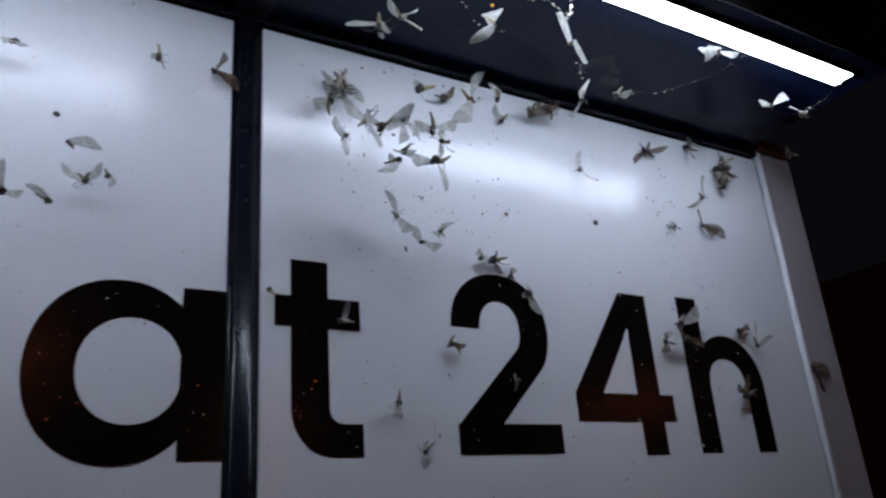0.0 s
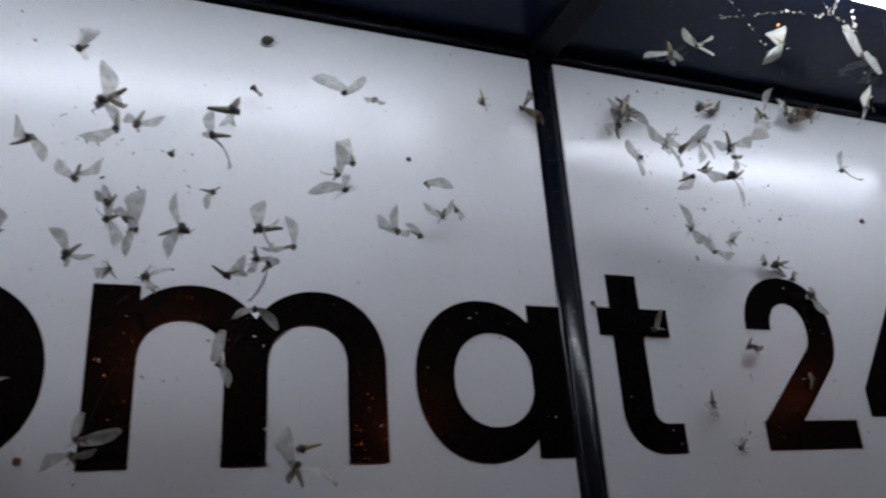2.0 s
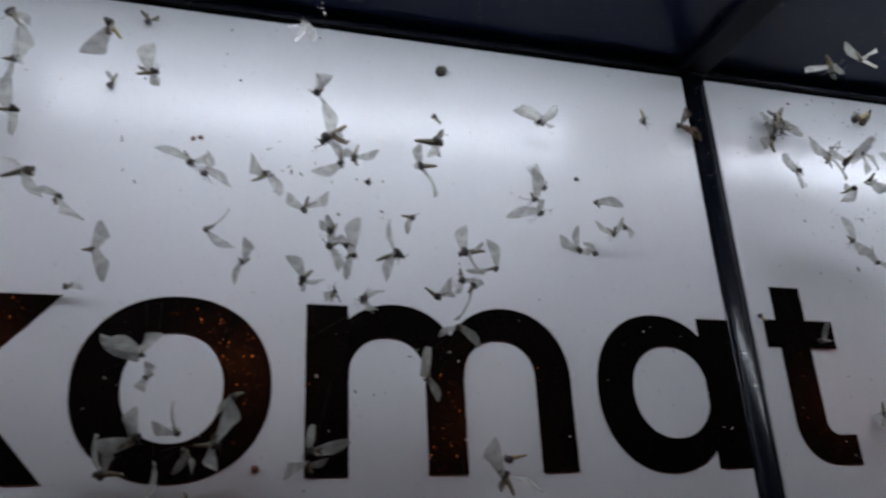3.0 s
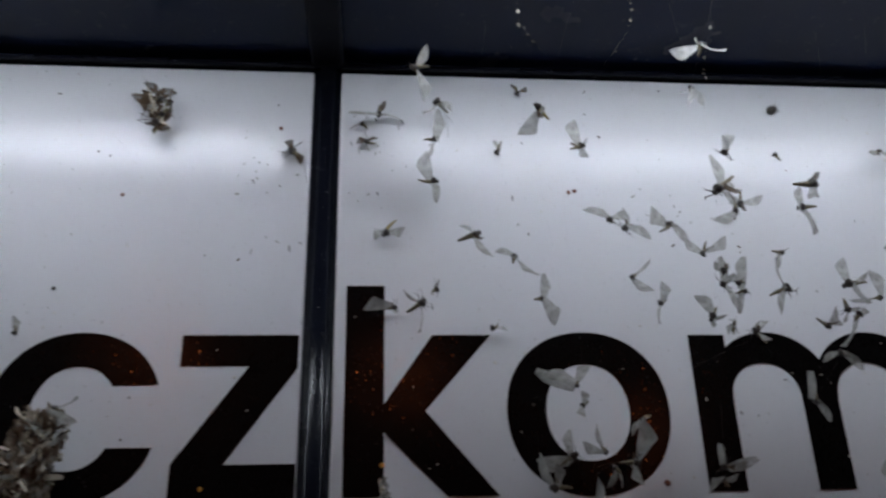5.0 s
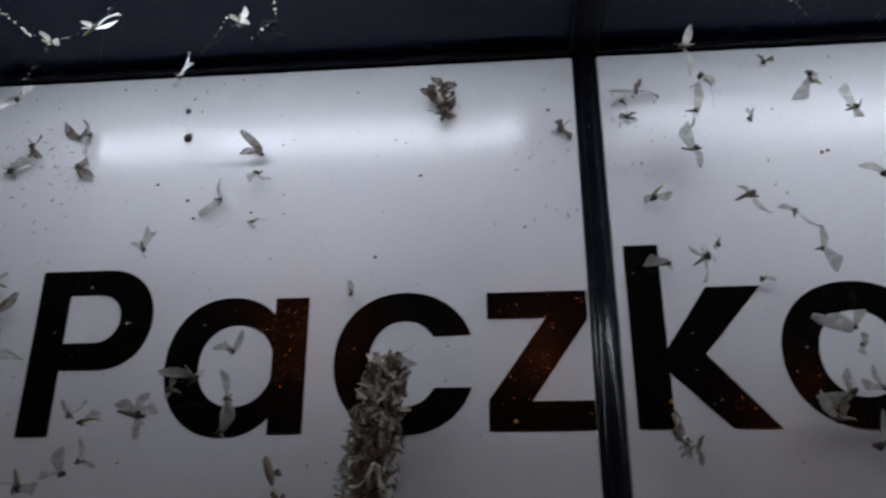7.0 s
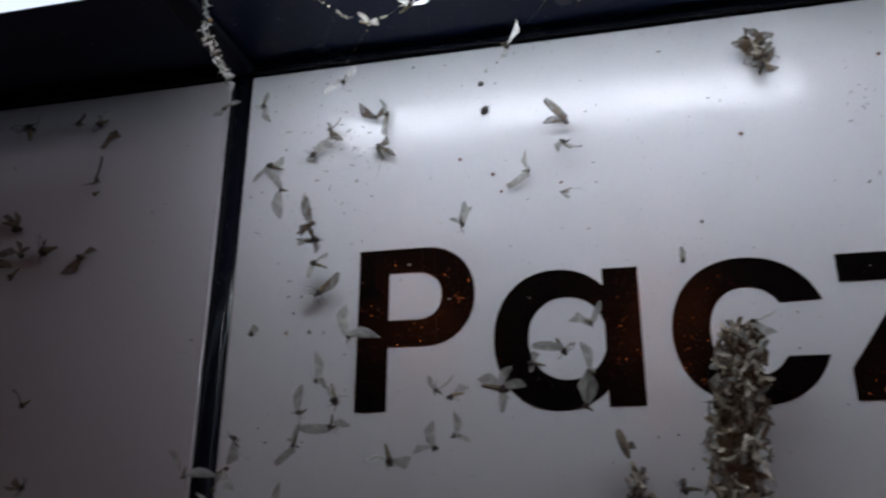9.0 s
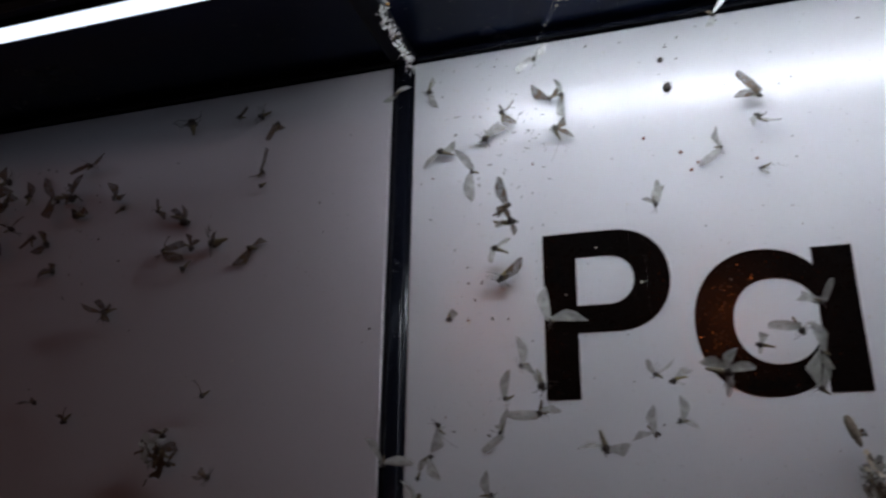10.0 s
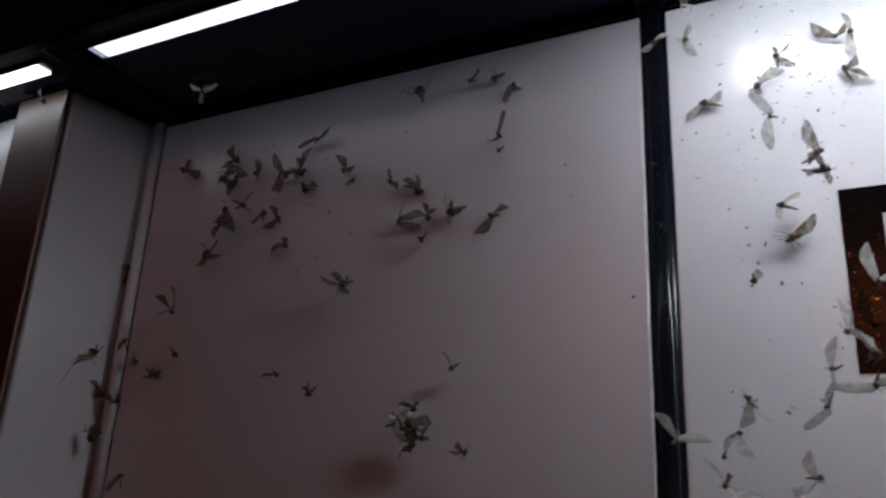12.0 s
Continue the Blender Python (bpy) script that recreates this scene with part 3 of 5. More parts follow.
def mayflies():
    mayfly("w", 0.0487, -0.004, 2.1658, 6, 16.0, (151, 15.9), (-40, 17.0), (108, 8.5))
    mayfly("w", 0.0420, -0.005, 2.1498, 76, 14.6, (-130, 15.6), (126, 11.5))
    mayfly("t", 0.0474, -0.045, 2.1171, 34, 15.8, (141, 18.7), (-51, 16.5))
    mayfly("t", 0.0464, -0.018, 2.1204, 45, 7.4, (109, 15.2), (-74, 11.6))
    mayfly("t", 0.0597, -0.050, 2.1158, -135, 14.4, (53, 22.0), (134, 12.1))
    mayfly("t", 0.0691, -0.050, 2.1215, 8, 7.9, (-104, 16.6), (-40, 15.7))
    mayfly("t", 0.0726, -0.050, 2.1019, -137, 10.2, (-159, 9.6), (16, 11.9))
    mayfly("t", 0.0744, -0.030, 2.1035, 26, 12.3, (-142, 18.0), (152, 6.3))
    mayfly("t", 0.0964, -0.050, 2.0982, -163, 16.0, (-78, 18.3), (160, 15.9))
    mayfly("t", 0.0998, -0.050, 2.1124, -174, 7.5, (68, 9.9), (-46, 9.0))
    mayfly("t", 0.0869, -0.060, 2.1171, -94, 14.9, (169, 12.0), (27, 15.0))
    mayfly("wb", 0.1362, -0.004, 2.1808, -142, 16.0, (-178, 9.6), (65, 11.2))
    mayfly("ty", 0.1040, -0.074, 2.1325, -31, 12.1, (60, 22.0), (-136, 22.0))
    mayfly("t", 0.1291, -0.072, 2.1391, -119, 9.5, (129, 10.8), (52, 13.6))
    mayfly("w", 0.1847, -0.003, 2.1741, -132, 12.7, (111, 13.0), (179, 9.2))
    mayfly("wb", 0.2097, -0.008, 2.1845, -117, 16.0, (38, 22.0), (179, 6.0))
    mayfly("wb", 0.2292, -0.010, 2.1898, -154, 15.8, (166, 11.8), (-98, 9.0))
    mayfly("ty", 0.1008, -0.030, 2.1631, -148, 16.0)
    mayfly("w", 0.0818, -0.014, 2.0748, -32, 5.9, (117, 16.5), (-27, 13.9))
    mayfly("w", 0.1019, -0.013, 2.0594, -157, 6.1, (119, 11.6), (-2, 12.2), (97, 9.3))
    mayfly("w", 0.1130, -0.019, 2.0665, -132, 7.9, (41, 16.2), (-170, 8.2))
    mayfly("wb", 0.1649, -0.005, 2.0576, -164, 16.0, (-50, 10.4), (89, 6.0))
    mayfly("w", 0.1508, -0.005, 2.0594, -69, 8.8, (170, 6.0))
    mayfly("w", 0.1765, -0.003, 2.0497, -91, 7.5, (35, 6.0))
    mayfly("w", 0.0498, -0.003, 2.0054, 171, 8.7, (89, 10.7), (4, 7.4))
    mayfly("wb", 0.1229, -0.004, 1.9983, -104, 8.9, (-45, 8.6), (-4, 9.3))
    mayfly("w", 0.0833, -0.004, 1.9607, -100, 10.9, (-133, 8.7), (-74, 9.9))
    mayfly("w", 0.1909, -0.004, 2.0318, 113, 16.0, (-60, 16.3), (-154, 6.2))
    mayfly("w", 0.1715, -0.003, 1.9722, 81, 9.8)
    mayfly("w", 0.1018, -0.003, 1.9317, -142, 9.4, (71, 6.0))
    mayfly("wy", 0.0053, -0.003, 2.0197, 135, 6.1)
    mayfly("t", 0.0533, -0.060, 2.1813, -88, 16.0, (-159, 22.0), (-55, 7.6))
    mayfly("t", 0.0564, -0.080, 2.1734, -60, 8.0, (126, 13.3), (0, 17.1), (27, 11.8))
    mayfly("ty", 0.1127, -0.095, 2.1762, -29, 9.4, (61, 22.0), (-147, 19.8), (-136, 11.5))
    mayfly("t", 0.1560, -0.115, 2.1599, 35, 7.6, (95, 21.7), (-85, 16.9))
    mayfly("t", 0.1835, -0.090, 2.1428, -101, 8.3, (-124, 16.6), (71, 19.9))
    mayfly("t", 0.2149, -0.092, 2.1532, -114, 12.3, (-20, 6.0), (33, 10.5))
    mayfly("wb", 0.3343, -0.004, 2.1752, 159, 14.8, (-136, 17.3), (20, 16.7), (79, 7.1))
    mayfly("w", 0.3895, -0.003, 2.1908, 168, 13.9, (10, 17.3), (-86, 13.1))
    mayfly("wb", 0.4208, -0.006, 2.1755, -161, 16.0, (82, 10.1), (-9, 17.2))
    mayfly("wb", 0.4198, -0.006, 2.1594, -141, 16.0, (145, 9.6), (-53, 6.0))
    mayfly("wb", 0.4221, -0.009, 2.1703, 52, 16.0, (-29, 6.8), (180, 12.4))
    mayfly("w", 0.2548, -0.004, 2.1439, 172, 5.5, (80, 15.3), (-49, 14.8))
    mayfly("w", 0.3905, -0.004, 2.1443, -18, 8.2, (101, 17.4), (-142, 19.1))
    mayfly("wb", 0.3872, -0.004, 2.1145, 165, 10.7, (104, 13.8), (-37, 19.0), (1, 15.2))
    mayfly("wb", 0.3174, -0.006, 2.0083, 161, 12.8, (59, 8.1), (-144, 11.2))
    mayfly("wb", 0.3367, -0.008, 2.0105, 151, 13.5, (118, 14.0), (-34, 13.7))
    mayfly("w", 0.3381, -0.004, 2.0286, -121, 13.6, (45, 19.4))
    mayfly("wb", 0.4090, -0.004, 2.0256, -166, 16.0, (44, 7.6), (-133, 7.7))
    mayfly("w", 0.4214, -0.004, 2.0155, -83, 10.6, (93, 17.9), (47, 13.9))
    mayfly("wb", 0.3972, -0.006, 1.9717, -165, 16.0, (132, 10.6), (52, 16.5), (-6, 13.4))
    mayfly("wb", 0.4926, -0.004, 1.9984, 159, 8.8, (-35, 21.5), (-126, 16.5), (-74, 22.0))
    mayfly("t", 0.4924, -0.030, 2.1955, -97, 15.5, (14, 22.0))
    mayfly("w", 0.3460, -0.004, 2.1080, 26, 10.1, (-151, 16.2), (171, 8.0))
    mayfly("ty", -0.0650, -0.014, 2.1532, -93, 11.9, (-141, 6.0), (37, 6.0))
    mayfly("wb", -0.0287, -0.004, 2.1550, 155, 10.3, (68, 12.5), (-50, 13.4), (-45, 16.9))
    mayfly("t", 0.3023, -0.115, 2.1958, 175, 11.8, (-142, 22.0), (168, 14.0), (3, 15.1))
    mayfly("t", 0.4133, -0.100, 2.1804, -153, 16.0, (142, 11.0))
    mayfly("t", 0.3811, -0.095, 2.1826, -137, 7.3, (149, 10.1), (43, 16.9))
    mayfly("t", -0.3473, -0.066, 2.0661, -64, 9.8, (160, 14.9), (36, 9.3))
    mayfly("t", -0.3376, -0.070, 2.0587, -147, 9.1, (-33, 14.0), (89, 11.6))
    mayfly("t", -0.3135, -0.064, 2.0605, 46, 10.4, (123, 15.3), (-63, 12.6))
    mayfly("t", -0.2919, -0.058, 2.0503, -98, 8.6, (129, 12.2), (35, 13.2))
    mayfly("tw", -0.2913, -0.100, 2.0884, -138, 5.5, (92, 7.9), (48, 11.5))
    mayfly("t", -0.2803, -0.070, 2.0843, -140, 16.0, (102, 18.9), (-21, 8.0))
    mayfly("t", -0.2770, -0.072, 2.0702, -88, 10.2, (-159, 15.0), (120, 13.6))
    mayfly("t", -0.2679, -0.062, 2.0794, -108, 11.5, (16, 12.2), (-175, 6.0))
    mayfly("t", -0.2514, -0.012, 2.0897, -92, 5.6)
    mayfly("t", -0.3363, -0.066, 2.0317, -147, 5.5, (36, 11.9), (-30, 14.0))
    mayfly("t", -0.3194, -0.058, 2.0196, -148, 5.5, (-108, 11.0), (91, 10.6))
    mayfly("t", -0.2908, -0.055, 2.0146, -122, 11.6, (125, 13.4), (7, 10.8))
    mayfly("t", -0.2767, -0.045, 2.0085, 60, 7.7, (-136, 6.0))
    mayfly("t", -0.2769, -0.046, 2.0352, -152, 7.4, (109, 13.4), (-75, 13.7))
    mayfly("t", -0.2770, -0.050, 2.0421, -138, 7.6, (130, 6.9))
    mayfly("t", -0.2673, -0.044, 2.0309, 9, 5.7, (-98, 12.1), (73, 18.5))
    mayfly("t", -0.2693, -0.048, 2.0353, -159, 5.5, (163, 6.0))
    mayfly("t", -0.2490, -0.052, 2.0286, 10, 13.7, (104, 16.8), (-110, 14.2))
    mayfly("t", -0.2333, -0.030, 2.0606, -6, 8.1, (-95, 8.7))
    mayfly("t", -0.2068, -0.055, 2.0322, -168, 14.0, (81, 16.1), (-72, 12.6))
    mayfly("t", -0.1961, -0.056, 2.0233, 14, 6.3, (105, 14.7), (-169, 14.5))
    mayfly("t", -0.2115, -0.050, 2.0205, -73, 8.4, (-119, 8.4), (15, 8.5))
    mayfly("t", -0.2270, -0.050, 2.0105, -29, 10.6, (53, 13.5), (0, 10.0))
    mayfly("t", -0.2583, -0.038, 2.0070, 123, 11.3, (37, 15.7), (-43, 8.2))
    mayfly("t", -0.2063, -0.050, 2.0143, 37, 5.5, (-104, 17.1), (58, 6.0))
    mayfly("t", -0.1765, -0.084, 2.0965, -53, 6.0, (-179, 18.4), (50, 13.6))
    mayfly("t", -0.2305, -0.067, 2.0871, 4, 15.4, (-118, 11.7), (-79, 8.2))
    mayfly("t", -0.2325, -0.067, 2.0729, -178, 11.1, (90, 11.2), (-44, 15.5))
    mayfly("t", -0.1657, -0.061, 2.0711, -86, 6.5, (86, 16.5), (133, 6.0))
    mayfly("t", -0.1764, -0.070, 2.0588, -69, 5.5, (96, 15.2), (-177, 7.9))
    mayfly("t", -0.1714, -0.065, 2.0538, -71, 6.5, (-165, 16.3), (63, 7.2))
    mayfly("t", -0.1330, -0.030, 2.0486, -85, 7.8, (137, 12.8), (15, 8.4), (90, 13.6))
    mayfly("t", -0.1147, -0.012, 2.0543, -28, 8.8, (157, 11.6))
    mayfly("w", -0.0978, -0.009, 2.0697, -60, 7.3, (143, 13.1), (61, 12.5))
    mayfly("w", -0.1052, -0.009, 2.0880, 151, 5.5, (-11, 15.6))
    mayfly("w", -0.0859, -0.005, 2.0765, -65, 6.3, (-88, 8.7))
    mayfly("t", -0.3624, -0.030, 1.9825, -107, 5.5, (167, 17.7), (47, 12.8), (144, 21.6))
    mayfly("t", -0.3591, -0.029, 1.9712, -147, 5.5, (102, 7.0), (-88, 6.4))
    mayfly("t", -0.3660, -0.012, 1.9444, 33, 12.2, (84, 13.3), (176, 18.2))
    mayfly("t", -0.3459, -0.012, 1.9489, -57, 5.5, (112, 14.1), (155, 12.3))
    mayfly("t", -0.3731, -0.018, 1.9295, -177, 12.9, (92, 11.6), (112, 19.6))
    mayfly("t", -0.3403, -0.014, 1.9384, 127, 5.5, (-123, 10.2), (-64, 10.3))
    mayfly("t", -0.3312, -0.010, 1.9426, 1, 12.6, (73, 22.0), (-78, 12.3))
    mayfly("t", -0.3188, -0.008, 1.9676, -144, 7.8, (-128, 11.0))
    mayfly("t", -0.2815, -0.022, 1.9381, 169, 7.2, (70, 11.8), (26, 16.0))
    mayfly("t", -0.2841, -0.022, 1.9303, 119, 6.6, (18, 10.2), (-149, 13.3))
    mayfly("t", -0.2235, -0.022, 1.9743, -135, 5.5, (67, 15.7), (-71, 12.2))
    mayfly("t", -0.2068, -0.030, 1.9991, -173, 6.5, (-151, 11.1), (-47, 13.5))
    mayfly("t", -0.1868, -0.030, 1.9204, 118, 14.0, (99, 18.3), (-17, 19.5))
    mayfly("ty", -0.1818, -0.030, 1.9323, -170, 12.0)
    mayfly("t", -0.4478, -0.062, 2.1628, -164, 12.1, (80, 14.3), (-74, 18.9))
    mayfly("w", -0.4710, -0.005, 2.1685, -94, 11.6, (178, 18.1), (-13, 14.9))
    mayfly("wb", -0.4806, -0.004, 2.1576, 139, 6.2, (-151, 8.9))
    mayfly("t", -0.4346, -0.048, 2.1453, 110, 12.6, (-130, 13.3), (-35, 9.0))
    mayfly("t", -0.4397, -0.027, 2.1345, -25, 8.1, (93, 18.2), (-104, 11.0))
    mayfly("w", -0.4404, -0.015, 2.1114, 2, 12.8, (97, 19.1), (-99, 12.6))
    mayfly("w", -0.3935, -0.004, 2.1422, -99, 10.0)
    mayfly("ty", -0.3833, -0.085, 2.1195, 129, 12.0, (-128, 17.2), (-76, 6.0))
    mayfly("t", -0.3663, -0.088, 2.0960, 24, 9.7, (90, 17.2), (-59, 7.3))
    mayfly("wy", -0.4652, -0.004, 2.0852, -119, 13.2, (10, 11.8), (-135, 9.7))
    mayfly("t", -0.4211, -0.050, 2.0601, 26, 14.4, (148, 9.0), (-56, 15.7))
    SWINGING.append(mayfly("t", -0.4000, -0.066, 2.0408, 74, 5.5, (172, 10.0), (-48, 14.9)))
    SWINGING.append(mayfly("t", -0.3864, -0.058, 2.0213, 5, 5.5, (92, 12.9), (-79, 14.4)))
    mayfly("t", -0.4502, -0.045, 2.0214, 40, 12.2, (-80, 14.1), (152, 10.8))
    mayfly("w", -0.4638, -0.004, 2.0334, 10, 8.9, (-168, 16.9))
    mayfly("w", -0.4019, -0.004, 2.0213, -155, 5.5, (-10, 8.0))
    mayfly("t", -0.4406, -0.043, 2.0312, 36, 5.5)
    mayfly("tw", -0.3006, -0.110, 2.1448, 83, 11.2, (-160, 18.7), (-33, 12.0))
    mayfly("t", -0.3541, -0.020, 1.9146, -171, 16.0, (71, 17.7))
    mayfly("t", -0.3388, -0.020, 1.9127, -105, 14.6, (123, 6.0))
    mayfly("w", -0.7452, -0.004, 2.0747, -169, 8.3, (-44, 6.0))
    mayfly("wb", -0.6102, -0.008, 2.1691, -165, 13.9, (139, 11.1), (18, 14.3), (58, 8.6))
    mayfly("wb", -0.6083, -0.010, 2.1560, -116, 14.2, (-29, 11.2), (-172, 6.0))
    mayfly("wb", -0.6094, -0.006, 2.1511, 73, 11.4, (64, 12.0))
    mayfly("wb", -0.5236, -0.004, 2.1354, 130, 12.8, (138, 6.8), (-66, 10.1))
    mayfly("tw", -0.7378, -0.085, 2.1838, -92, 10.3, (140, 7.5), (80, 11.9), (-20, 6.1))
    mayfly("t", -0.8978, -0.058, 1.9405, -162, 6.8, (101, 17.3), (-40, 9.0))
    mayfly("t", -0.8885, -0.056, 1.9316, -73, 14.0, (121, 13.5), (90, 7.8))
    mayfly("t", -0.8885, -0.057, 1.9146, -106, 9.9, (167, 17.2), (-12, 11.6))
    mayfly("t", -0.9114, -0.058, 1.9033, -103, 10.1, (65, 11.8), (-154, 14.8))
    mayfly("t", -0.9065, -0.062, 1.9203, -176, 7.1, (76, 15.7), (-84, 10.3))
    mayfly("t", -0.8535, -0.053, 1.8954, -72, 13.8, (180, 14.9), (14, 12.6))
    mayfly("t", -0.8257, -0.058, 1.9005, -31, 8.8, (87, 13.9), (-168, 12.7))
    mayfly("t", -0.8092, -0.066, 1.9048, -152, 5.5, (89, 13.3), (-23, 8.6))
    mayfly("t", -0.8208, -0.064, 1.9304, 159, 5.5, (31, 11.8), (106, 8.6))
    mayfly("ty", -0.8104, -0.066, 1.9279, -156, 10.7, (24, 10.5))
    mayfly("t", -0.7879, -0.058, 1.9324, -9, 16.0, (60, 13.2), (-5, 14.2), (-103, 12.2), (161, 14.2))
    mayfly("t", -0.7475, -0.076, 1.9512, -61, 11.1, (-173, 15.7), (28, 7.6))
    mayfly("t", -0.7633, -0.060, 1.9449, 165, 10.4, (92, 6.2))
    mayfly("t", -0.7329, -0.055, 1.9694, -25, 5.5, (77, 11.9), (179, 11.8), (130, 11.3))
    mayfly("t", -0.7358, -0.050, 1.9206, 133, 7.1, (78, 18.1), (90, 22.0))
    mayfly("t", -0.7331, -0.052, 1.9412, 163, 5.5, (105, 16.0), (-60, 9.9))
    mayfly("t", -0.8799, -0.053, 1.9679, -158, 6.6, (95, 21.6), (-2, 21.6))
    mayfly("tb", -0.9034, -0.072, 2.0379, 10, 5.7, (100, 18.2), (-153, 11.2), (-135, 10.3))
    mayfly("tb", -0.9053, -0.070, 2.0273, 10, 14.1, (-81, 9.1), (122, 10.1))
    mayfly("wyb", -0.9212, -0.006, 2.0151, -132, 16.0, (46, 18.0), (14, 6.0))
    mayfly("w", -0.9241, -0.008, 2.0320, 162, 13.0, (-89, 12.3), (19, 11.5))
    mayfly("w", -0.9664, -0.004, 2.1149, 160, 15.0, (-131, 17.1), (33, 12.6))
    mayfly("t", -0.9245, -0.072, 2.0637, -167, 6.0, (-84, 17.2), (135, 16.0))
    mayfly("wb", -0.9216, -0.005, 2.1388, 91, 12.1, (32, 11.1), (-37, 13.7))
    mayfly("wb", -0.8817, -0.005, 2.1194, 106, 12.1, (57, 10.1), (-40, 13.2))
    mayfly("wb", -0.8834, -0.005, 2.1488, -167, 9.0, (135, 17.9), (56, 10.6))
    mayfly("w", -0.8762, -0.006, 2.1458, 94, 11.2, (-81, 18.0), (111, 11.7))
    mayfly("wb", -0.7178, -0.006, 1.9042, -78, 11.8, (-13, 6.0))
    mayfly("wb", -0.7119, -0.005, 1.8792, -136, 8.2, (36, 9.6), (109, 7.7))
    mayfly("wb", -0.7080, -0.005, 1.8723, -66, 5.5)
    mayfly("t", -0.9492, -0.061, 1.9035, 121, 9.5, (-113, 15.2))
    mayfly("t", -0.9585, -0.055, 1.8872, 24, 7.9, (-60, 14.6), (-127, 11.6))
    mayfly("t", -0.9652, -0.052, 1.8771, -111, 5.5)
    mayfly("t", -0.9910, -0.045, 1.8864, -115, 7.9, (128, 18.8), (-7, 17.4))
    mayfly("t", -0.8170, -0.018, 2.0521, -70, 8.1, (62, 15.0), (96, 14.0), (150, 8.0))
    mayfly("w", -0.7725, -0.004, 2.0926, 7, 5.5, (100, 14.5), (-153, 16.2))
    mayfly("wb", -0.7452, -0.006, 2.1271, -17, 9.0, (145, 19.0), (-173, 14.6), (87, 6.3))
    mayfly("w", -0.7444, -0.005, 2.1094, 125, 11.2, (-32, 14.6), (-117, 9.1))
    mayfly("w", -0.9801, -0.004, 2.1725, -97, 11.2, (-60, 15.5), (76, 11.1))
    mayfly("w", -0.9328, -0.004, 2.1245, -141, 12.5, (15, 17.1), (-149, 6.3))
    mayfly("wb", -0.6811, -0.006, 1.8774, -172, 13.1, (85, 6.3))
    mayfly("tw", -0.7734, -0.088, 2.1410, -44, 5.9, (59, 15.5), (-123, 7.9), (65, 11.7))
    mayfly("tw", -0.8829, -0.084, 2.1322, -14, 5.5, (65, 12.1), (-127, 12.9))
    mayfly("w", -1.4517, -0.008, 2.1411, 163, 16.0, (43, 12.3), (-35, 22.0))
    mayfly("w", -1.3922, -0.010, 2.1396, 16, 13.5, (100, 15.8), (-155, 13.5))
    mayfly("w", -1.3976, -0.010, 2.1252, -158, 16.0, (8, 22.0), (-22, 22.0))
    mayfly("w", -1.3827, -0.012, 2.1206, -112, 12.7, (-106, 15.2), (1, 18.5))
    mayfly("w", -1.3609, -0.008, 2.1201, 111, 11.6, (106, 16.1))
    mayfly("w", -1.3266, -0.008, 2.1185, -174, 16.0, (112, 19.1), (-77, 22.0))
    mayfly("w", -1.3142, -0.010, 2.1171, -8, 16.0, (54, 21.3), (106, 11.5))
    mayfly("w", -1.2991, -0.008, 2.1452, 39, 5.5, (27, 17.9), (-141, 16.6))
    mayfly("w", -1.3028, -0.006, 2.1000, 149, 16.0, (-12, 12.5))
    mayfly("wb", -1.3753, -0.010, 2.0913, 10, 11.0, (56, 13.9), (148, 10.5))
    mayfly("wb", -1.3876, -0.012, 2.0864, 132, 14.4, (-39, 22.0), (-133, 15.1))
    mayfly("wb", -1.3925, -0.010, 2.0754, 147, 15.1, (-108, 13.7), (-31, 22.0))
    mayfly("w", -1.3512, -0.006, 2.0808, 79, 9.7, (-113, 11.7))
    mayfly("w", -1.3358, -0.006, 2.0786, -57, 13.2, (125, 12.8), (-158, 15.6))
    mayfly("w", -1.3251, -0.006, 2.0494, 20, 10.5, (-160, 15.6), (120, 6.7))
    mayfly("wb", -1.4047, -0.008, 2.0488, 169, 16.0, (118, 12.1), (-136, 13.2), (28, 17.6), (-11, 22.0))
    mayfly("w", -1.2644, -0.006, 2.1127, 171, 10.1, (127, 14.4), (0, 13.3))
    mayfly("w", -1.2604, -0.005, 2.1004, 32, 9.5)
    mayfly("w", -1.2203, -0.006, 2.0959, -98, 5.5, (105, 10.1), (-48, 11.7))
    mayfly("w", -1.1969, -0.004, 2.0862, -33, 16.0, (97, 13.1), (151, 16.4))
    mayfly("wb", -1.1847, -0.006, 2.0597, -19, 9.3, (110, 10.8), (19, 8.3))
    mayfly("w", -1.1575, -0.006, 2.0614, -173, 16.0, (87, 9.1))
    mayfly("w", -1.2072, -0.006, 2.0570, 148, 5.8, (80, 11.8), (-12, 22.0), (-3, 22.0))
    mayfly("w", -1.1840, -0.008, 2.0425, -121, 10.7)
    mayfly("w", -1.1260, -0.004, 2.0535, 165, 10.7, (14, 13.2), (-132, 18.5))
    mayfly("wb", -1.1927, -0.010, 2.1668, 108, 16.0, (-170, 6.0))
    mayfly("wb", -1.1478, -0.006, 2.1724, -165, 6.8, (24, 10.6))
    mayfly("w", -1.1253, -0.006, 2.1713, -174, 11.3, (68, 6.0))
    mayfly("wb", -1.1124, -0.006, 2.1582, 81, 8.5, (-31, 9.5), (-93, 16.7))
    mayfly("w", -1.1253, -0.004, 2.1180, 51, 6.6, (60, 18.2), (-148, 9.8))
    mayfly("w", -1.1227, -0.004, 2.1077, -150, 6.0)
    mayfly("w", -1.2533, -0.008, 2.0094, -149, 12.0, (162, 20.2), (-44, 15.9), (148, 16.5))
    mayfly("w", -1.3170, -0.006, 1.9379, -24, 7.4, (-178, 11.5))
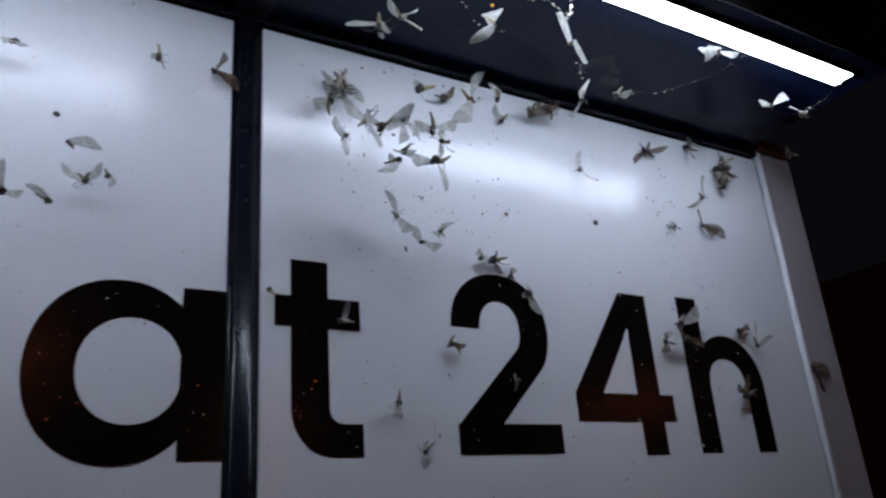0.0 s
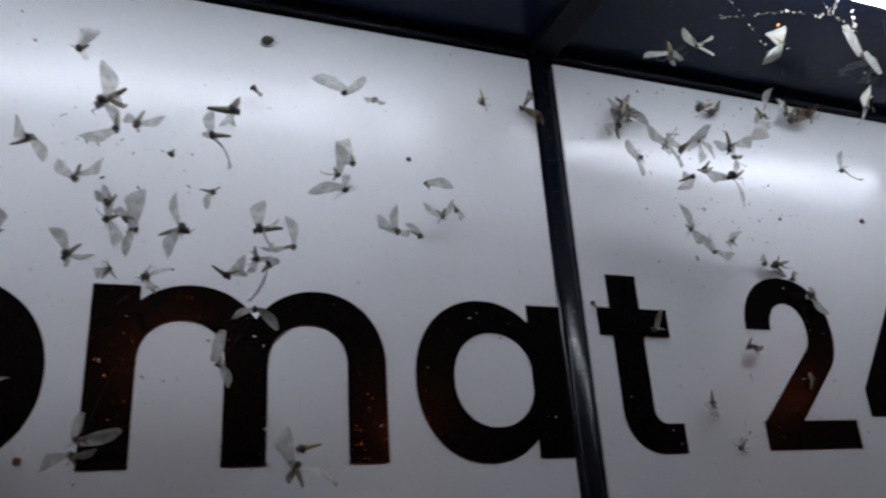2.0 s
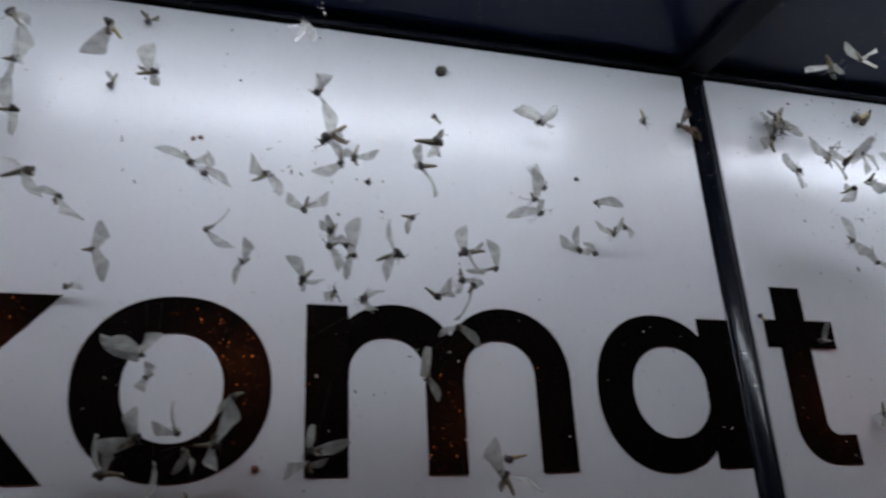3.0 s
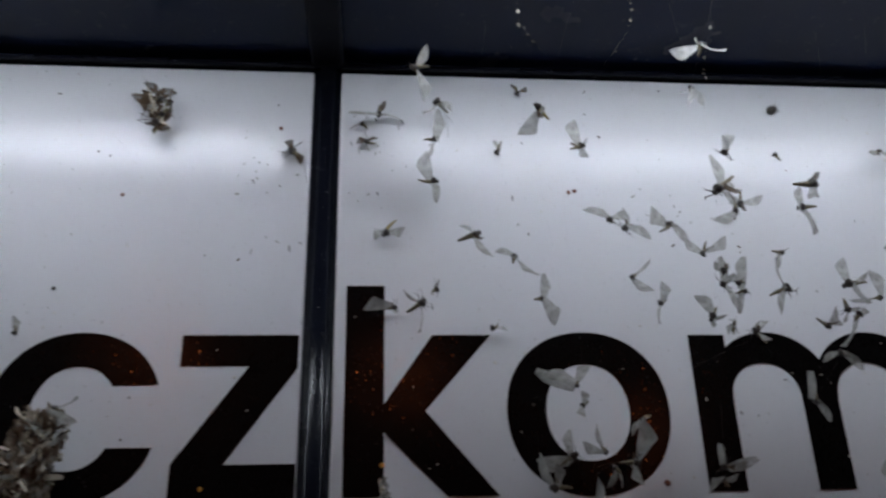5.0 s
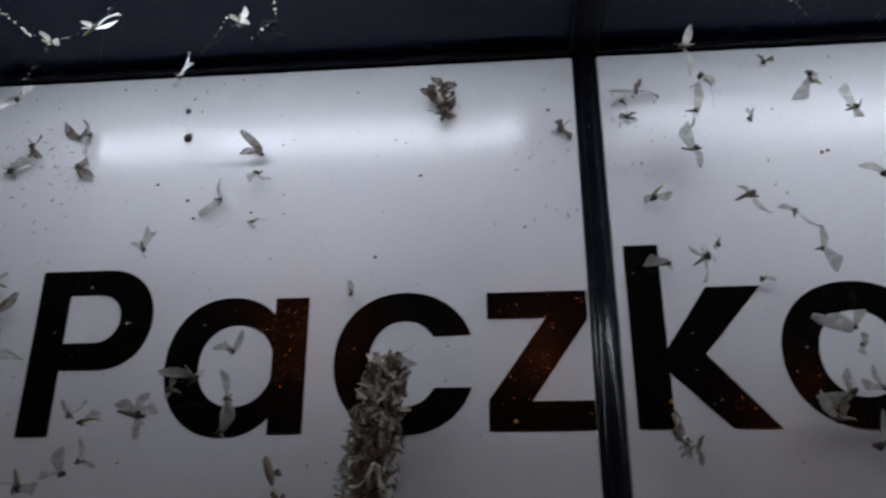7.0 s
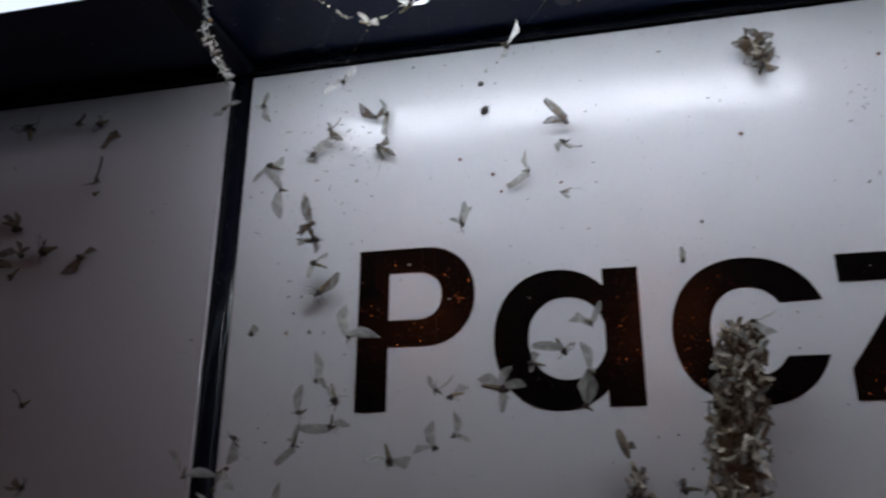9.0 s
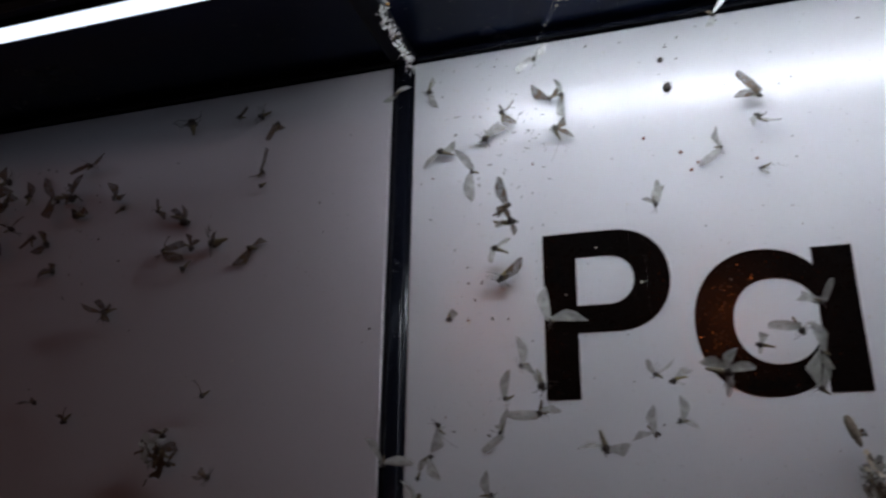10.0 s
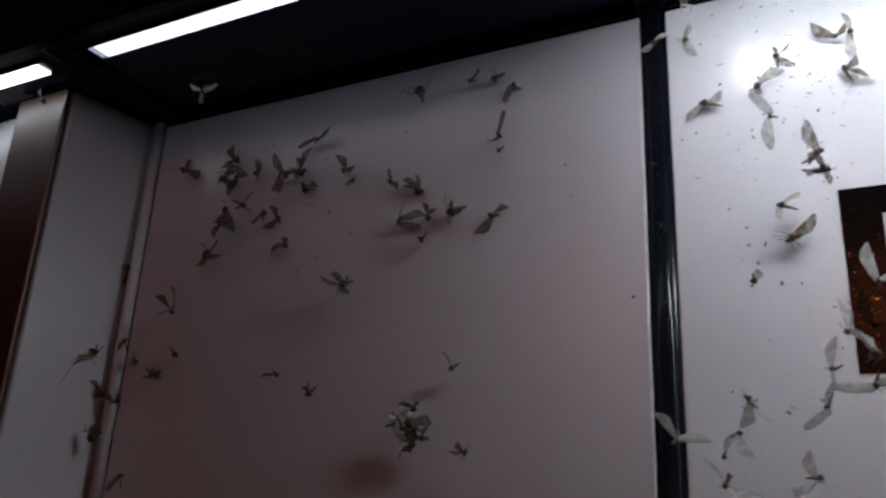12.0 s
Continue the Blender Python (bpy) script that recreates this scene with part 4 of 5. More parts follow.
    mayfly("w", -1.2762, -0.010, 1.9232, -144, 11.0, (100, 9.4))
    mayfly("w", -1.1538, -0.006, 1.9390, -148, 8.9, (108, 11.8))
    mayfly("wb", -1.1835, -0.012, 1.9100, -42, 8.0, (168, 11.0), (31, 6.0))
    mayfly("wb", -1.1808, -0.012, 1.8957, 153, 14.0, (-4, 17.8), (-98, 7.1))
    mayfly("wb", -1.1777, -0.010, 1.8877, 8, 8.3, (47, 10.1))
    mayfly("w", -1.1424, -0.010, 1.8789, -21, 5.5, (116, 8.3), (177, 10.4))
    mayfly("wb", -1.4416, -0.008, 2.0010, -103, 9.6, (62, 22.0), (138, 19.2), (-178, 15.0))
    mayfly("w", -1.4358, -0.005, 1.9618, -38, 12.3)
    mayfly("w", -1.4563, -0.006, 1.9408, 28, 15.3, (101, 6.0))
    mayfly("tw", -1.3461, -0.100, 2.1577, -116, 9.0, (22, 13.0), (148, 12.7), (-75, 11.3))
    mayfly("t", -0.9645, -0.055, 1.8630, -115, 8.8, (121, 15.3), (-21, 17.1))
    mayfly("t", -0.9217, -0.055, 1.8660, -10, 8.5, (102, 15.2), (-134, 14.1))
    mayfly("t", -0.9280, -0.055, 1.8540, -171, 9.0, (72, 8.3))
    mayfly("c", -1.5136, -0.030, 1.9570, 35, 16.0)
    mayfly("w", -1.5139, -0.006, 2.0499, -30, 12.3, (-114, 16.5))
    mayfly("w", -1.4819, -0.006, 1.9580, -91, 11.5)
    mayfly("w", -1.4994, -0.004, 1.9767, -130, 5.5, (-117, 10.7), (-50, 13.2))
    mayfly("wb", -1.5166, -0.010, 1.9284, -40, 14.8, (134, 14.0), (-38, 16.4))
    mayfly("wb", -1.4940, -0.010, 1.9179, 16, 11.8, (112, 6.0))
    mayfly("wb", -1.4972, -0.020, 1.8858, -178, 16.0, (80, 11.2), (6, 22.0))
    mayfly("w", -1.4725, -0.006, 1.8539, -169, 8.0, (-60, 11.1), (-113, 13.8))
    mayfly("tw", -1.5719, -0.092, 2.1991, -46, 11.9, (133, 21.4))
    mayfly("tw", -0.8380, -0.088, 2.1800, 32, 12.0, (42, 17.0), (22, 15.0), (165, 8.0))
    mayfly("ty", -0.8660, -0.088, 2.1725, -20, 9.0, (150, 8.5), (-28, 7.0))
    mayfly("w", -0.6730, -0.004, 2.0200, -80, 6.0, (112, 8.0), (62, 6.0))
    mayfly("t", -0.9950, -0.034, 2.1550, -150, 9.0, (18, 12.0), (-165, 10.0))
    mayfly("t", -0.9420, -0.066, 1.9710, -90, 7.0, (80, 6.0))
    mayfly("wb", -0.4770, -0.004, 2.1445, 160, 8.0, (20, 7.0), (-160, 6.5))
    mayfly("wb", -0.3790, -0.004, 2.1870, -80, 7.0, (30, 6.5), (150, 6.0))
    mayfly("w", -0.2080, -0.008, 2.1380, 120, 6.5, (-60, 5.5))
    mayfly("w", -0.1385, -0.010, 2.1420, 10, 8.0, (170, 6.0), (-20, 7.0))
    mayfly("tw", -0.2978, -0.085, 2.1355, 87, 5.7, (-142, 8.2), (-69, 12.2), (-103, 12.0))
    mayfly("wb", -0.6111, -0.012, 2.1680, 15, 10.5, (167, 16.1), (138, 12.4))
    mayfly("wb", -0.6050, -0.012, 2.1598, -137, 9.2, (-17, 7.9), (180, 6.3))
    mayfly("wb", -0.6045, -0.010, 2.1653, 49, 9.1, (63, 8.4))


mayflies()


# ---- cobweb ----
CHAFF = plain("beige_chaff", (0.44, 0.385, 0.305), 0.8, 0.35, 260.0, 0.4, 0.0005)


def thread_curve(name, points, radius, parent):
    cu = bpy.data.curves.new(name, "CURVE")
    cu.dimensions, cu.bevel_depth, cu.bevel_resolution = "3D", radius, 1
    sp = cu.splines.new("POLY")
    sp.points.add(len(points) - 1)
    for p, co in zip(sp.points, points):
        p.co = (*co, 1)
    cu.materials.append(SILK)
    ob = new(name, cu)
    ob.parent = parent
    return ob


def cobweb(x0, x1, label):
    """Threads between the flies that hang before one panel, and up to the canopy."""
    spots = [p for p in WEB_SPOTS if x0 <= p.x < x1]
    if not spots:
        return
    root = new("cobweb")
    tagged(root, label, "cobweb")
    dice = random.Random(int(1000 * (x0 + 5)))
    bm = bmesh.new()
    for p in spots:
        near = sorted((q for q in spots if q is not p), key=lambda q: (q - p).length)[:2]
        ends = list(near[:1])
        if dice.random() < 0.07:
            ends.append(Vector((p.x + dice.uniform(-0.03, 0.03), p.y + dice.uniform(-0.02, 0.01), 2.2105)))
        if dice.random() < 0.4:
            ends.append(Vector((p.x + dice.uniform(-0.04, 0.04), 0.0, p.z + dice.uniform(-0.02, 0.06))))
        for e in ends:
            cylinder_bm(p, e, 0.000012, 0.000012, 3, bm)
    tagged(part("threads", bm, SILK, root), "fine grey silk threads", kind="stuff")


def crumbs(name, points, count, size, materials, seed, scatter=0.0012, parent=None):
    """Small crumpled scraps strung along a line of points."""
    rng = random.Random(seed)
    bm = bmesh.new()
    pts = [Vector(p) for p in points]
    for k in range(count):
        u = rng.random() * (len(pts) - 1)
        i = min(int(u), len(pts) - 2)
        c = pts[i].lerp(pts[i + 1], u - i) + Vector([rng.gauss(0, scatter) for _ in range(3)])
        r = size * rng.uniform(0.45, 1.3)
        turn = Euler([rng.uniform(0, 6.28) for _ in range(3)]).to_matrix().to_4x4()
        made = bmesh.ops.create_icosphere(bm, subdivisions=1, radius=r, matrix=Matrix.Translation(c) @ turn @ Matrix.Diagonal((1.0, rng.uniform(0.5, 0.9), rng.uniform(0.35, 0.7), 1)))
        mi = rng.randrange(len(materials))
        for v in made["verts"]:
            v.co += Vector([rng.gauss(0, r * 0.18) for _ in range(3)])
            for f in v.link_faces:
                f.material_index = mi
    ob = mesh_object(name, bm, materials[0], parent)
    for mat in materials[1:]:
        ob.data.materials.append(mat)
    return ob


def beaded_strand(points, count, size, label, seed):
    root = new("cobweb_strand")
    tagged(root, label, "cobweb", "beaded cobweb strands")
    thread_curve("thread", points, 0.000016, root)
    tagged(crumbs("beads", points, int(1.4 * count), 0.72 * size, [CRUMB], seed, 0.0005, root), "pale debris beads", kind="stuff")


PALE = "thin cobweb strand beaded with pale debris"
beaded_strand([(0.045, -0.110, 2.168), (0.078, -0.110, 2.177), (0.107, -0.110, 2.187), (0.145, -0.110, 2.191), (0.160, -0.108, 2.2105)], 30, 0.0010, PALE, 1)
beaded_strand([(0.141, -0.108, 2.2105), (0.150, -0.110, 2.190), (0.158, -0.115, 2.182), (0.160, -0.114, 2.160), (0.176, -0.100, 2.146), (0.184, -0.092, 2.134)], 16, 0.0010, PALE, 2)
beaded_strand([(0.172, -0.108, 2.2105), (0.166, -0.110, 2.191), (0.156, -0.114, 2.178)], 12, 0.0012, PALE, 3)
beaded_strand([(-0.918, -0.086, 2.2105), (-0.899, -0.086, 2.195), (-0.885, -0.086, 2.183), (-0.862, -0.090, 2.170)], 18, 0.0010, PALE, 4)
beaded_strand([(-0.822, -0.088, 2.2105), (-0.829, -0.087, 2.191), (-0.850, -0.088, 2.177), (-0.862, -0.090, 2.170), (-0.873, -0.088, 2.153), (-0.886, -0.085, 2.134)], 12, 0.0009, PALE, 5)
beaded_strand([(-0.276, -0.095, 2.2105), (-0.282, -0.092, 2.179), (-0.289, -0.088, 2.148), (-0.285, -0.080, 2.137)], 7, 0.0010, PALE, 6)
beaded_strand([(-0.322, -0.085, 2.2105), (-0.325, -0.085, 2.190), (-0.328, -0.084, 2.176), (-0.354, -0.080, 2.140)], 6, 0.0010, PALE, 7)
beaded_strand([(-0.399, -0.112, 2.2105), (-0.398, -0.110, 2.159), (-0.384, -0.103, 2.143)], 5, 0.0014, PALE, 8)
beaded_strand([(0.335, -0.12, 2.2050), (0.300, -0.110, 2.180), (0.250, -0.095, 2.160), (0.216, -0.092, 2.153)], 5, 0.0010, PALE, 9)
beaded_strand([(0.440, -0.13, 2.2050), (0.420, -0.105, 2.185), (0.405, -0.095, 2.178)], 9, 0.0010, PALE, 10)
beaded_strand([(-0.727, -0.100, 2.2105), (-0.714, -0.092, 2.192), (-0.711, -0.090, 2.182), (-0.719, -0.090, 2.172), (-0.728, -0.092, 2.160)], 9, 0.0012, PALE, 12)
beaded_strand([(-0.735, -0.104, 2.178), (-0.742, -0.102, 2.166), (-0.753, -0.099, 2.152), (-0.766, -0.092, 2.147)], 5, 0.0012, PALE, 13)
beaded_strand([(0.080, -0.09, 2.2105), (0.110, -0.085, 2.178), (0.128, -0.09, 2.176)], 8, 0.0010, PALE, 11)

for x0, x1, text in ((-0.01, 0.6, "fine cobweb with dead mayflies before the outer panel"), (-0.50, -0.01, "fine cobweb with many dead mayflies before the middle panel"),
                     (-1.004, -0.50, "fine cobweb with dead mayflies before the lettered panel"), (-1.7, -1.004, "fine cobweb with few flies before the plain panel")):
    cobweb(x0, x1, text)


def debris(name, label, axis, count, widths, seed, pale=0.5, core=True, scrap=None, size=1.0):
    """A hanging mass along an axis of points: a lumpy matted core, scraps of wing that hang along it, and bodies; widths: its half width at the top and at the bottom."""
    rng = random.Random(seed)
    bm = bmesh.new()
    pts = [Vector(p) for p in axis]

    def spot(u):
        f = u * (len(pts) - 1)
        i = min(int(f), len(pts) - 2)
        return pts[i].lerp(pts[i + 1], f - i)

    if core:
        rings, n = [], 14
        for k in range(36):
            u = k / 35
            c, w = spot(u), (widths[0] + (widths[1] - widths[0]) * u) * (0.2 if k in (0, 1, 35) else 0.72)
            rings.append([bm.verts.new((c.x + w * rng.uniform(0.65, 1.2) * math.cos(2 * math.pi * q / n), min(-0.001, c.y + 0.5 * w * rng.uniform(0.6, 1.2) * math.sin(2 * math.pi * q / n)), c.z + rng.gauss(0, 0.0012))) for q in range(n)])
        for r0, r1 in zip(rings, rings[1:]):
            for q in range(n):
                bm.faces.new((r0[q], r0[(q + 1) % n], r1[(q + 1) % n], r1[q])).material_index = 4
    for k in range(count):
        u = rng.random()
        w = widths[0] + (widths[1] - widths[0]) * u
        c = spot(u) + Vector((max(-1.15, min(1.15, rng.gauss(0, 0.52))) * w, rng.gauss(-0.25 * w, w * 0.25), rng.gauss(0, 0.003)))
        c.y = min(c.y, -0.0025)
        lean = rng.gauss(90, 48)
        m = Matrix.Translation(c) @ Matrix.Rotation(radians(lean), 4, "Y") @ Matrix.Rotation(radians(rng.uniform(-40, 40)), 4, "Z") @ Matrix.Rotation(radians(90 + rng.gauss(0, 32)), 4, "X")
        if rng.random() < 0.88:
            l, wd = size * rng.uniform(0.005, 0.015), size * rng.uniform(0.0014, 0.0042)
            curl = rng.uniform(-0.9, 0.9)
            top, low = [], []
            for q in range(7):
                v = q / 6
                half = wd * 0.5 * math.sin(math.pi * (0.22 + 0.58 * v))
                bow = curl * l * (v - 0.5) ** 2
                top.append(bm.verts.new(m @ Vector((l * (v - 0.5), half + rng.gauss(0, 0.00015), bow + rng.gauss(0, 0.0002)))))
                low.append(bm.verts.new(m @ Vector((l * (v - 0.5), -half + rng.gauss(0, 0.00015), bow + rng.gauss(0, 0.0004)))))
            mi = 0 if rng.random() < pale else (1 if rng.random() < 0.55 else 5)
            for q in range(6):
                bm.faces.new((top[q], top[q + 1], low[q + 1], low[q])).material_index = mi
        else:
            l, r = rng.uniform(0.004, 0.010), rng.uniform(0.0005, 0.0009)
            n0 = len(bm.faces)
            cylinder_bm(m @ Vector((-l / 2, 0, 0)), m @ Vector((l / 2, 0, 0)), r, r * 0.4, 6, bm)
            bm.faces.ensure_lookup_table()
            for q in range(n0, len(bm.faces)):
                bm.faces[q].material_index = 2 if rng.random() < 0.6 else 3
    ob = mesh_object(name, bm, scrap or CHAFF, smooth=True)
    for mat in (WING_BROWN_OR_DIM, THORAX, ABDOMEN, MATTED, WING_CLEAR):
        ob.data.materials.append(mat)
    return tagged(ob, label, "debris", kind="stuff")


MATTED = plain("matted_web", (0.25, 0.21, 0.16), 0.9, 0.4, 300.0, 0.6, 0.001)
debris("hanging_debris", "hanging mass of dead mayfly wings and bodies before the lettering", [(-0.643, -0.016, 1.968), (-0.648, -0.017, 1.945), (-0.652, -0.017, 1.92), (-0.655, -0.016, 1.89), (-0.660, -0.015, 1.80)], 1600, (0.0110, 0.0165), 5, 0.50, size=0.82)
debris("rib_debris", "pale strand of insect debris hanging from the canopy rib", [(-0.990, -0.088, 2.206), (-0.984, -0.087, 2.180), (-0.973, -0.086, 2.160), (-0.966, -0.080, 2.142)], 95, (0.0036, 0.0020), 6, 0.60, False, WING_WHITE, 0.62)
debris("brown_debris", "brown clump of matted insect debris below the lettering", [(-0.7135, -0.012, 1.886), (-0.7105, -0.012, 1.874), (-0.707, -0.012, 1.862)], 40, (0.004, 0.007), 7, 0.25, False)
debris("brown_debris", "small fuzzy brown clump of debris at the foot of a letter", [(-0.4675, -0.006, 1.932), (-0.4655, -0.006, 1.920), (-0.461, -0.006, 1.913)], 26, (0.0022, 0.0058), 8, 0.25, False)

debris("brown_debris", "blurred brown clump of matted wings on the dim panel", [(-1.193, -0.010, 1.906), (-1.186, -0.010, 1.893), (-1.189, -0.010, 1.880)], 22, (0.007, 0.010), 9, 0.25, False, WING_BROWN_OR_DIM, 1.7)
debris("brown_debris", "brown clump of dead flies high on the white panel", [(-0.616, -0.008, 2.176), (-0.614, -0.008, 2.166), (-0.611, -0.008, 2.156)], 40, (0.0055, 0.0045), 10, 0.2, False)
mayfly("t", -0.636, -0.022, 1.972, 150, 7.0, (14, 12.0), (-30, 13.5))
debris("brown_debris", "brown tangle of dead mayflies in the cluster on the white panel", [(0.045, -0.006, 2.169), (0.051, -0.006, 2.164), (0.058, -0.006, 2.158)], 30, (0.005, 0.005), 11, 0.3, False)
debris("brown_debris", "brown tangle of dead mayflies near the end post", [(0.427, -0.006, 2.184), (0.424, -0.006, 2.171), (0.420, -0.006, 2.158)], 34, (0.0055, 0.0045), 12, 0.25, False)
pod = mesh_object("cocoon", lathe([(0.0085, 0.0004, 0), (0.0075, 0.0018, 0), (0.005, 0.0028, 0), (0.001, 0.0032, 0), (-0.004, 0.0029, 0), (-0.008, 0.0018, 0), (-0.0105, 0.0005, 0)], 12), MATTED, smooth=True)
pod.matrix_world = Matrix.Translation((-0.7185, -0.010, 1.9045)) @ Matrix.Rotation(radians(-108), 4, "Y")
tagged(pod, "brown oblong insect cocoon hanging before the panel", "cocoon")


# ---- dirt on the panels ----
def panel_dirt(x0, x1, count, seed, label, y=0.0, grow=1.0, drop=0.36):
    rng = random.Random(seed)
    bm = bmesh.new()
    for k in range(count):
        px, pz = rng.uniform(x0, x1), 2.195 - drop * rng.random() ** 1.4
        if rng.random() < 0.5:
            px = x0 + (x1 - x0) * (0.5 + 0.5 * math.copysign(abs(rng.gauss(0, 0.5)) % 1, rng.random() - 0.5))
        r = grow * (0.00025 + 0.00055 * rng.random() ** 3)
        made = bmesh.ops.create_icosphere(bm, subdivisions=1, radius=r, matrix=Matrix.Translation((px, y - 0.0002, pz)) @ Matrix.Rotation(rng.uniform(0, 3.1), 4, "Y") @ Matrix.Diagonal((rng.uniform(0.6, 2.2), 0.4, rng.uniform(0.6, 1.2), 1)))
        mi = 1 if rng.random() < 0.06 else (2 if rng.random() < 0.25 else 0)
        for v in made["verts"]:
            v.co.x += rng.gauss(0, 0.35 * r)
            v.co.z += rng.gauss(0, 0.35 * r)
            for f in v.link_faces:
                f.material_index = mi
    ob = mesh_object("panel_dirt", bm, GREY_DIRT)
    ob.data.materials.append(RED_DIRT)
    ob.data.materials.append(CRUMB)
    return tagged(ob, label, "dirt", kind="stuff")


panel_dirt(0.004, 0.485, 230, 21, "small dark specks of dirt on the white panel")
panel_dirt(-0.494, -0.022, 120, 22, "small dark specks of dirt on the filmed panel")
panel_dirt(-0.990, -0.518, 180, 23, "small dark and reddish specks of dirt on the panel")
panel_dirt(-0.988, -0.880, 110, 25, "scraps and droppings round the dead flies near the post", 0.0, 1.2, 0.30)
panel_dirt(0.020, 0.190, 90, 26, "scraps and droppings round the cluster of dead flies", 0.0, 1.3, 0.16)
panel_dirt(-1.485, -1.018, 90, 24, "few specks of dirt on the plain dim panel")


def wing_scraps(x0, x1, z0, z1, count, seed, label, brown=0.3):
    """Torn bits of wing that stick flat to a panel, in loose groups."""
    rng = random.Random(seed)
    bm = bmesh.new()
    spots = [(rng.uniform(x0, x1), rng.uniform(z0, z1)) for _ in range(max(3, count // 6))]
    for k in range(count):
        sx, sz = rng.choice(spots)
        cx, cz = sx + rng.gauss(0, 0.013), sz + rng.gauss(0, 0.013)
        if not (x0 <= cx <= x1 and cz < 2.194):
            continue
        l, w, a = 0.0008 + 0.0026 * rng.random() ** 2, rng.uniform(0.0004, 0.0009), rng.uniform(0, 2 * math.pi)
        ring_ = []
        for q in range(7):
            b = 2 * math.pi * q / 7
            u, v = l * math.cos(b) * rng.uniform(0.5, 1.0), w * math.sin(b) * rng.uniform(0.5, 1.1)
            ring_.append((cx + u * math.cos(a) - v * math.sin(a), -0.0005 - 0.0006 * rng.random(), cz + u * math.sin(a) + v * math.cos(a)))
        mid = bm.verts.new((cx, -0.0012, cz))
        rim = [bm.verts.new(p) for p in ring_]
        mi = 1 if rng.random() < brown else (2 if rng.random() < 0.12 else 0)
        for q in range(7):
            bm.faces.new((mid, rim[q], rim[(q + 1) % 7])).material_index = mi
    ob = mesh_object("wing_scraps", bm, WING_CLEAR)
    ob.data.materials.append(WING_BROWN_OR_DIM)
    ob.data.materials.append(GREY_DIRT)
    return tagged(ob, label, "dirt", kind="stuff")


wing_scraps(-0.990, -0.875, 2.03, 2.190, 60, 41, "torn wing scraps on the white panel beside the post")
wing_scraps(0.015, 0.200, 2.095, 2.190, 34, 42, "torn wing scraps round the cluster of dead flies")
wing_scraps(-0.490, -0.440, 2.07, 2.190, 30, 43, "torn wing scraps at the edge of the filmed panel")
wing_scraps(-0.560, -0.520, 2.06, 2.170, 22, 44, "few torn wing scraps near the post")
wing_scraps(0.330, 0.470, 1.94, 2.190, 46, 45, "torn wing scraps near the end post")
wing_scraps(-1.470, -1.280, 2.04, 2.150, 60, 46, "brown wing scraps on the plain dim panel", 0.9)
wing_scraps(-0.400, -0.100, 2.03, 2.185, 26, 47, "few torn wing scraps on the filmed panel")


def post_dust_glints(x, seed):
    """Pale dust grains on a post's rounded band, their glints put into the colour."""
    rng = random.Random(seed)
    bm = bmesh.new()
    for k in range(46):
        r = 0.00008 + 0.00014 * rng.random() ** 2
        bmesh.ops.create_icosphere(bm, subdivisions=1, radius=r, matrix=Matrix.Translation((x + rng.gauss(0, 0.0016), -0.0024, 2.195 - 0.22 * rng.random() ** 1.3)) @ Matrix.Diagonal((1.0, 0.5, rng.uniform(0.8, 2.0), 1)))
    return tagged(mesh_object("post_dust_glints", bm, CRUMB), "pale dust grains on the dark post, glints put into their colour", "dirt", kind="stuff")


for dust_x, dust_seed in ((-0.0099, 51), (-0.5055, 52), (-1.004, 53)):
    post_dust_glints(dust_x, dust_seed)


def letter_motes(x0, x1, count, seed):
    """Pale dust motes, mostly seen where they lie on the black film."""
    rng = random.Random(seed)
    bm = bmesh.new()
    for k in range(count):
        r = 0.0003 + 0.0005 * rng.random() ** 2
        bmesh.ops.create_icosphere(bm, subdivisions=1, radius=r, matrix=Matrix.Translation((rng.uniform(x0, x1), -0.0005, rng.uniform(1.925, 2.045))) @ Matrix.Rotation(rng.uniform(0, 3.1), 4, "Y") @ Matrix.Diagonal((rng.uniform(0.7, 2.0), 0.5, rng.uniform(0.6, 1.1), 1)))
    return tagged(mesh_object("dust_motes", bm, CRUMB), "pale dust motes on the black lettering", "dirt", kind="stuff")


letter_motes(0.005, 0.425, 45, 31)
letter_motes(-0.490, -0.020, 65, 32)
letter_motes(-0.900, -0.520, 40, 33)


def speck(x, z, r, material=RED_DIRT, label="red-brown dropping on the white panel"):
    bm = bmesh.new()
    bmesh.ops.create_icosphere(bm, subdivisions=2, radius=r)
    rng = random.Random(int(x * 9999 + z * 777))
    for v in bm.verts:
        v.co *= 1 + rng.gauss(0, 0.10)
        v.co.y *= 0.5
    ob = mesh_object("speck", bm, material, smooth=True)
    ob.location = (x, -0.0003, z)
    return tagged(ob, label, "dirt", "larger specks on the panels")


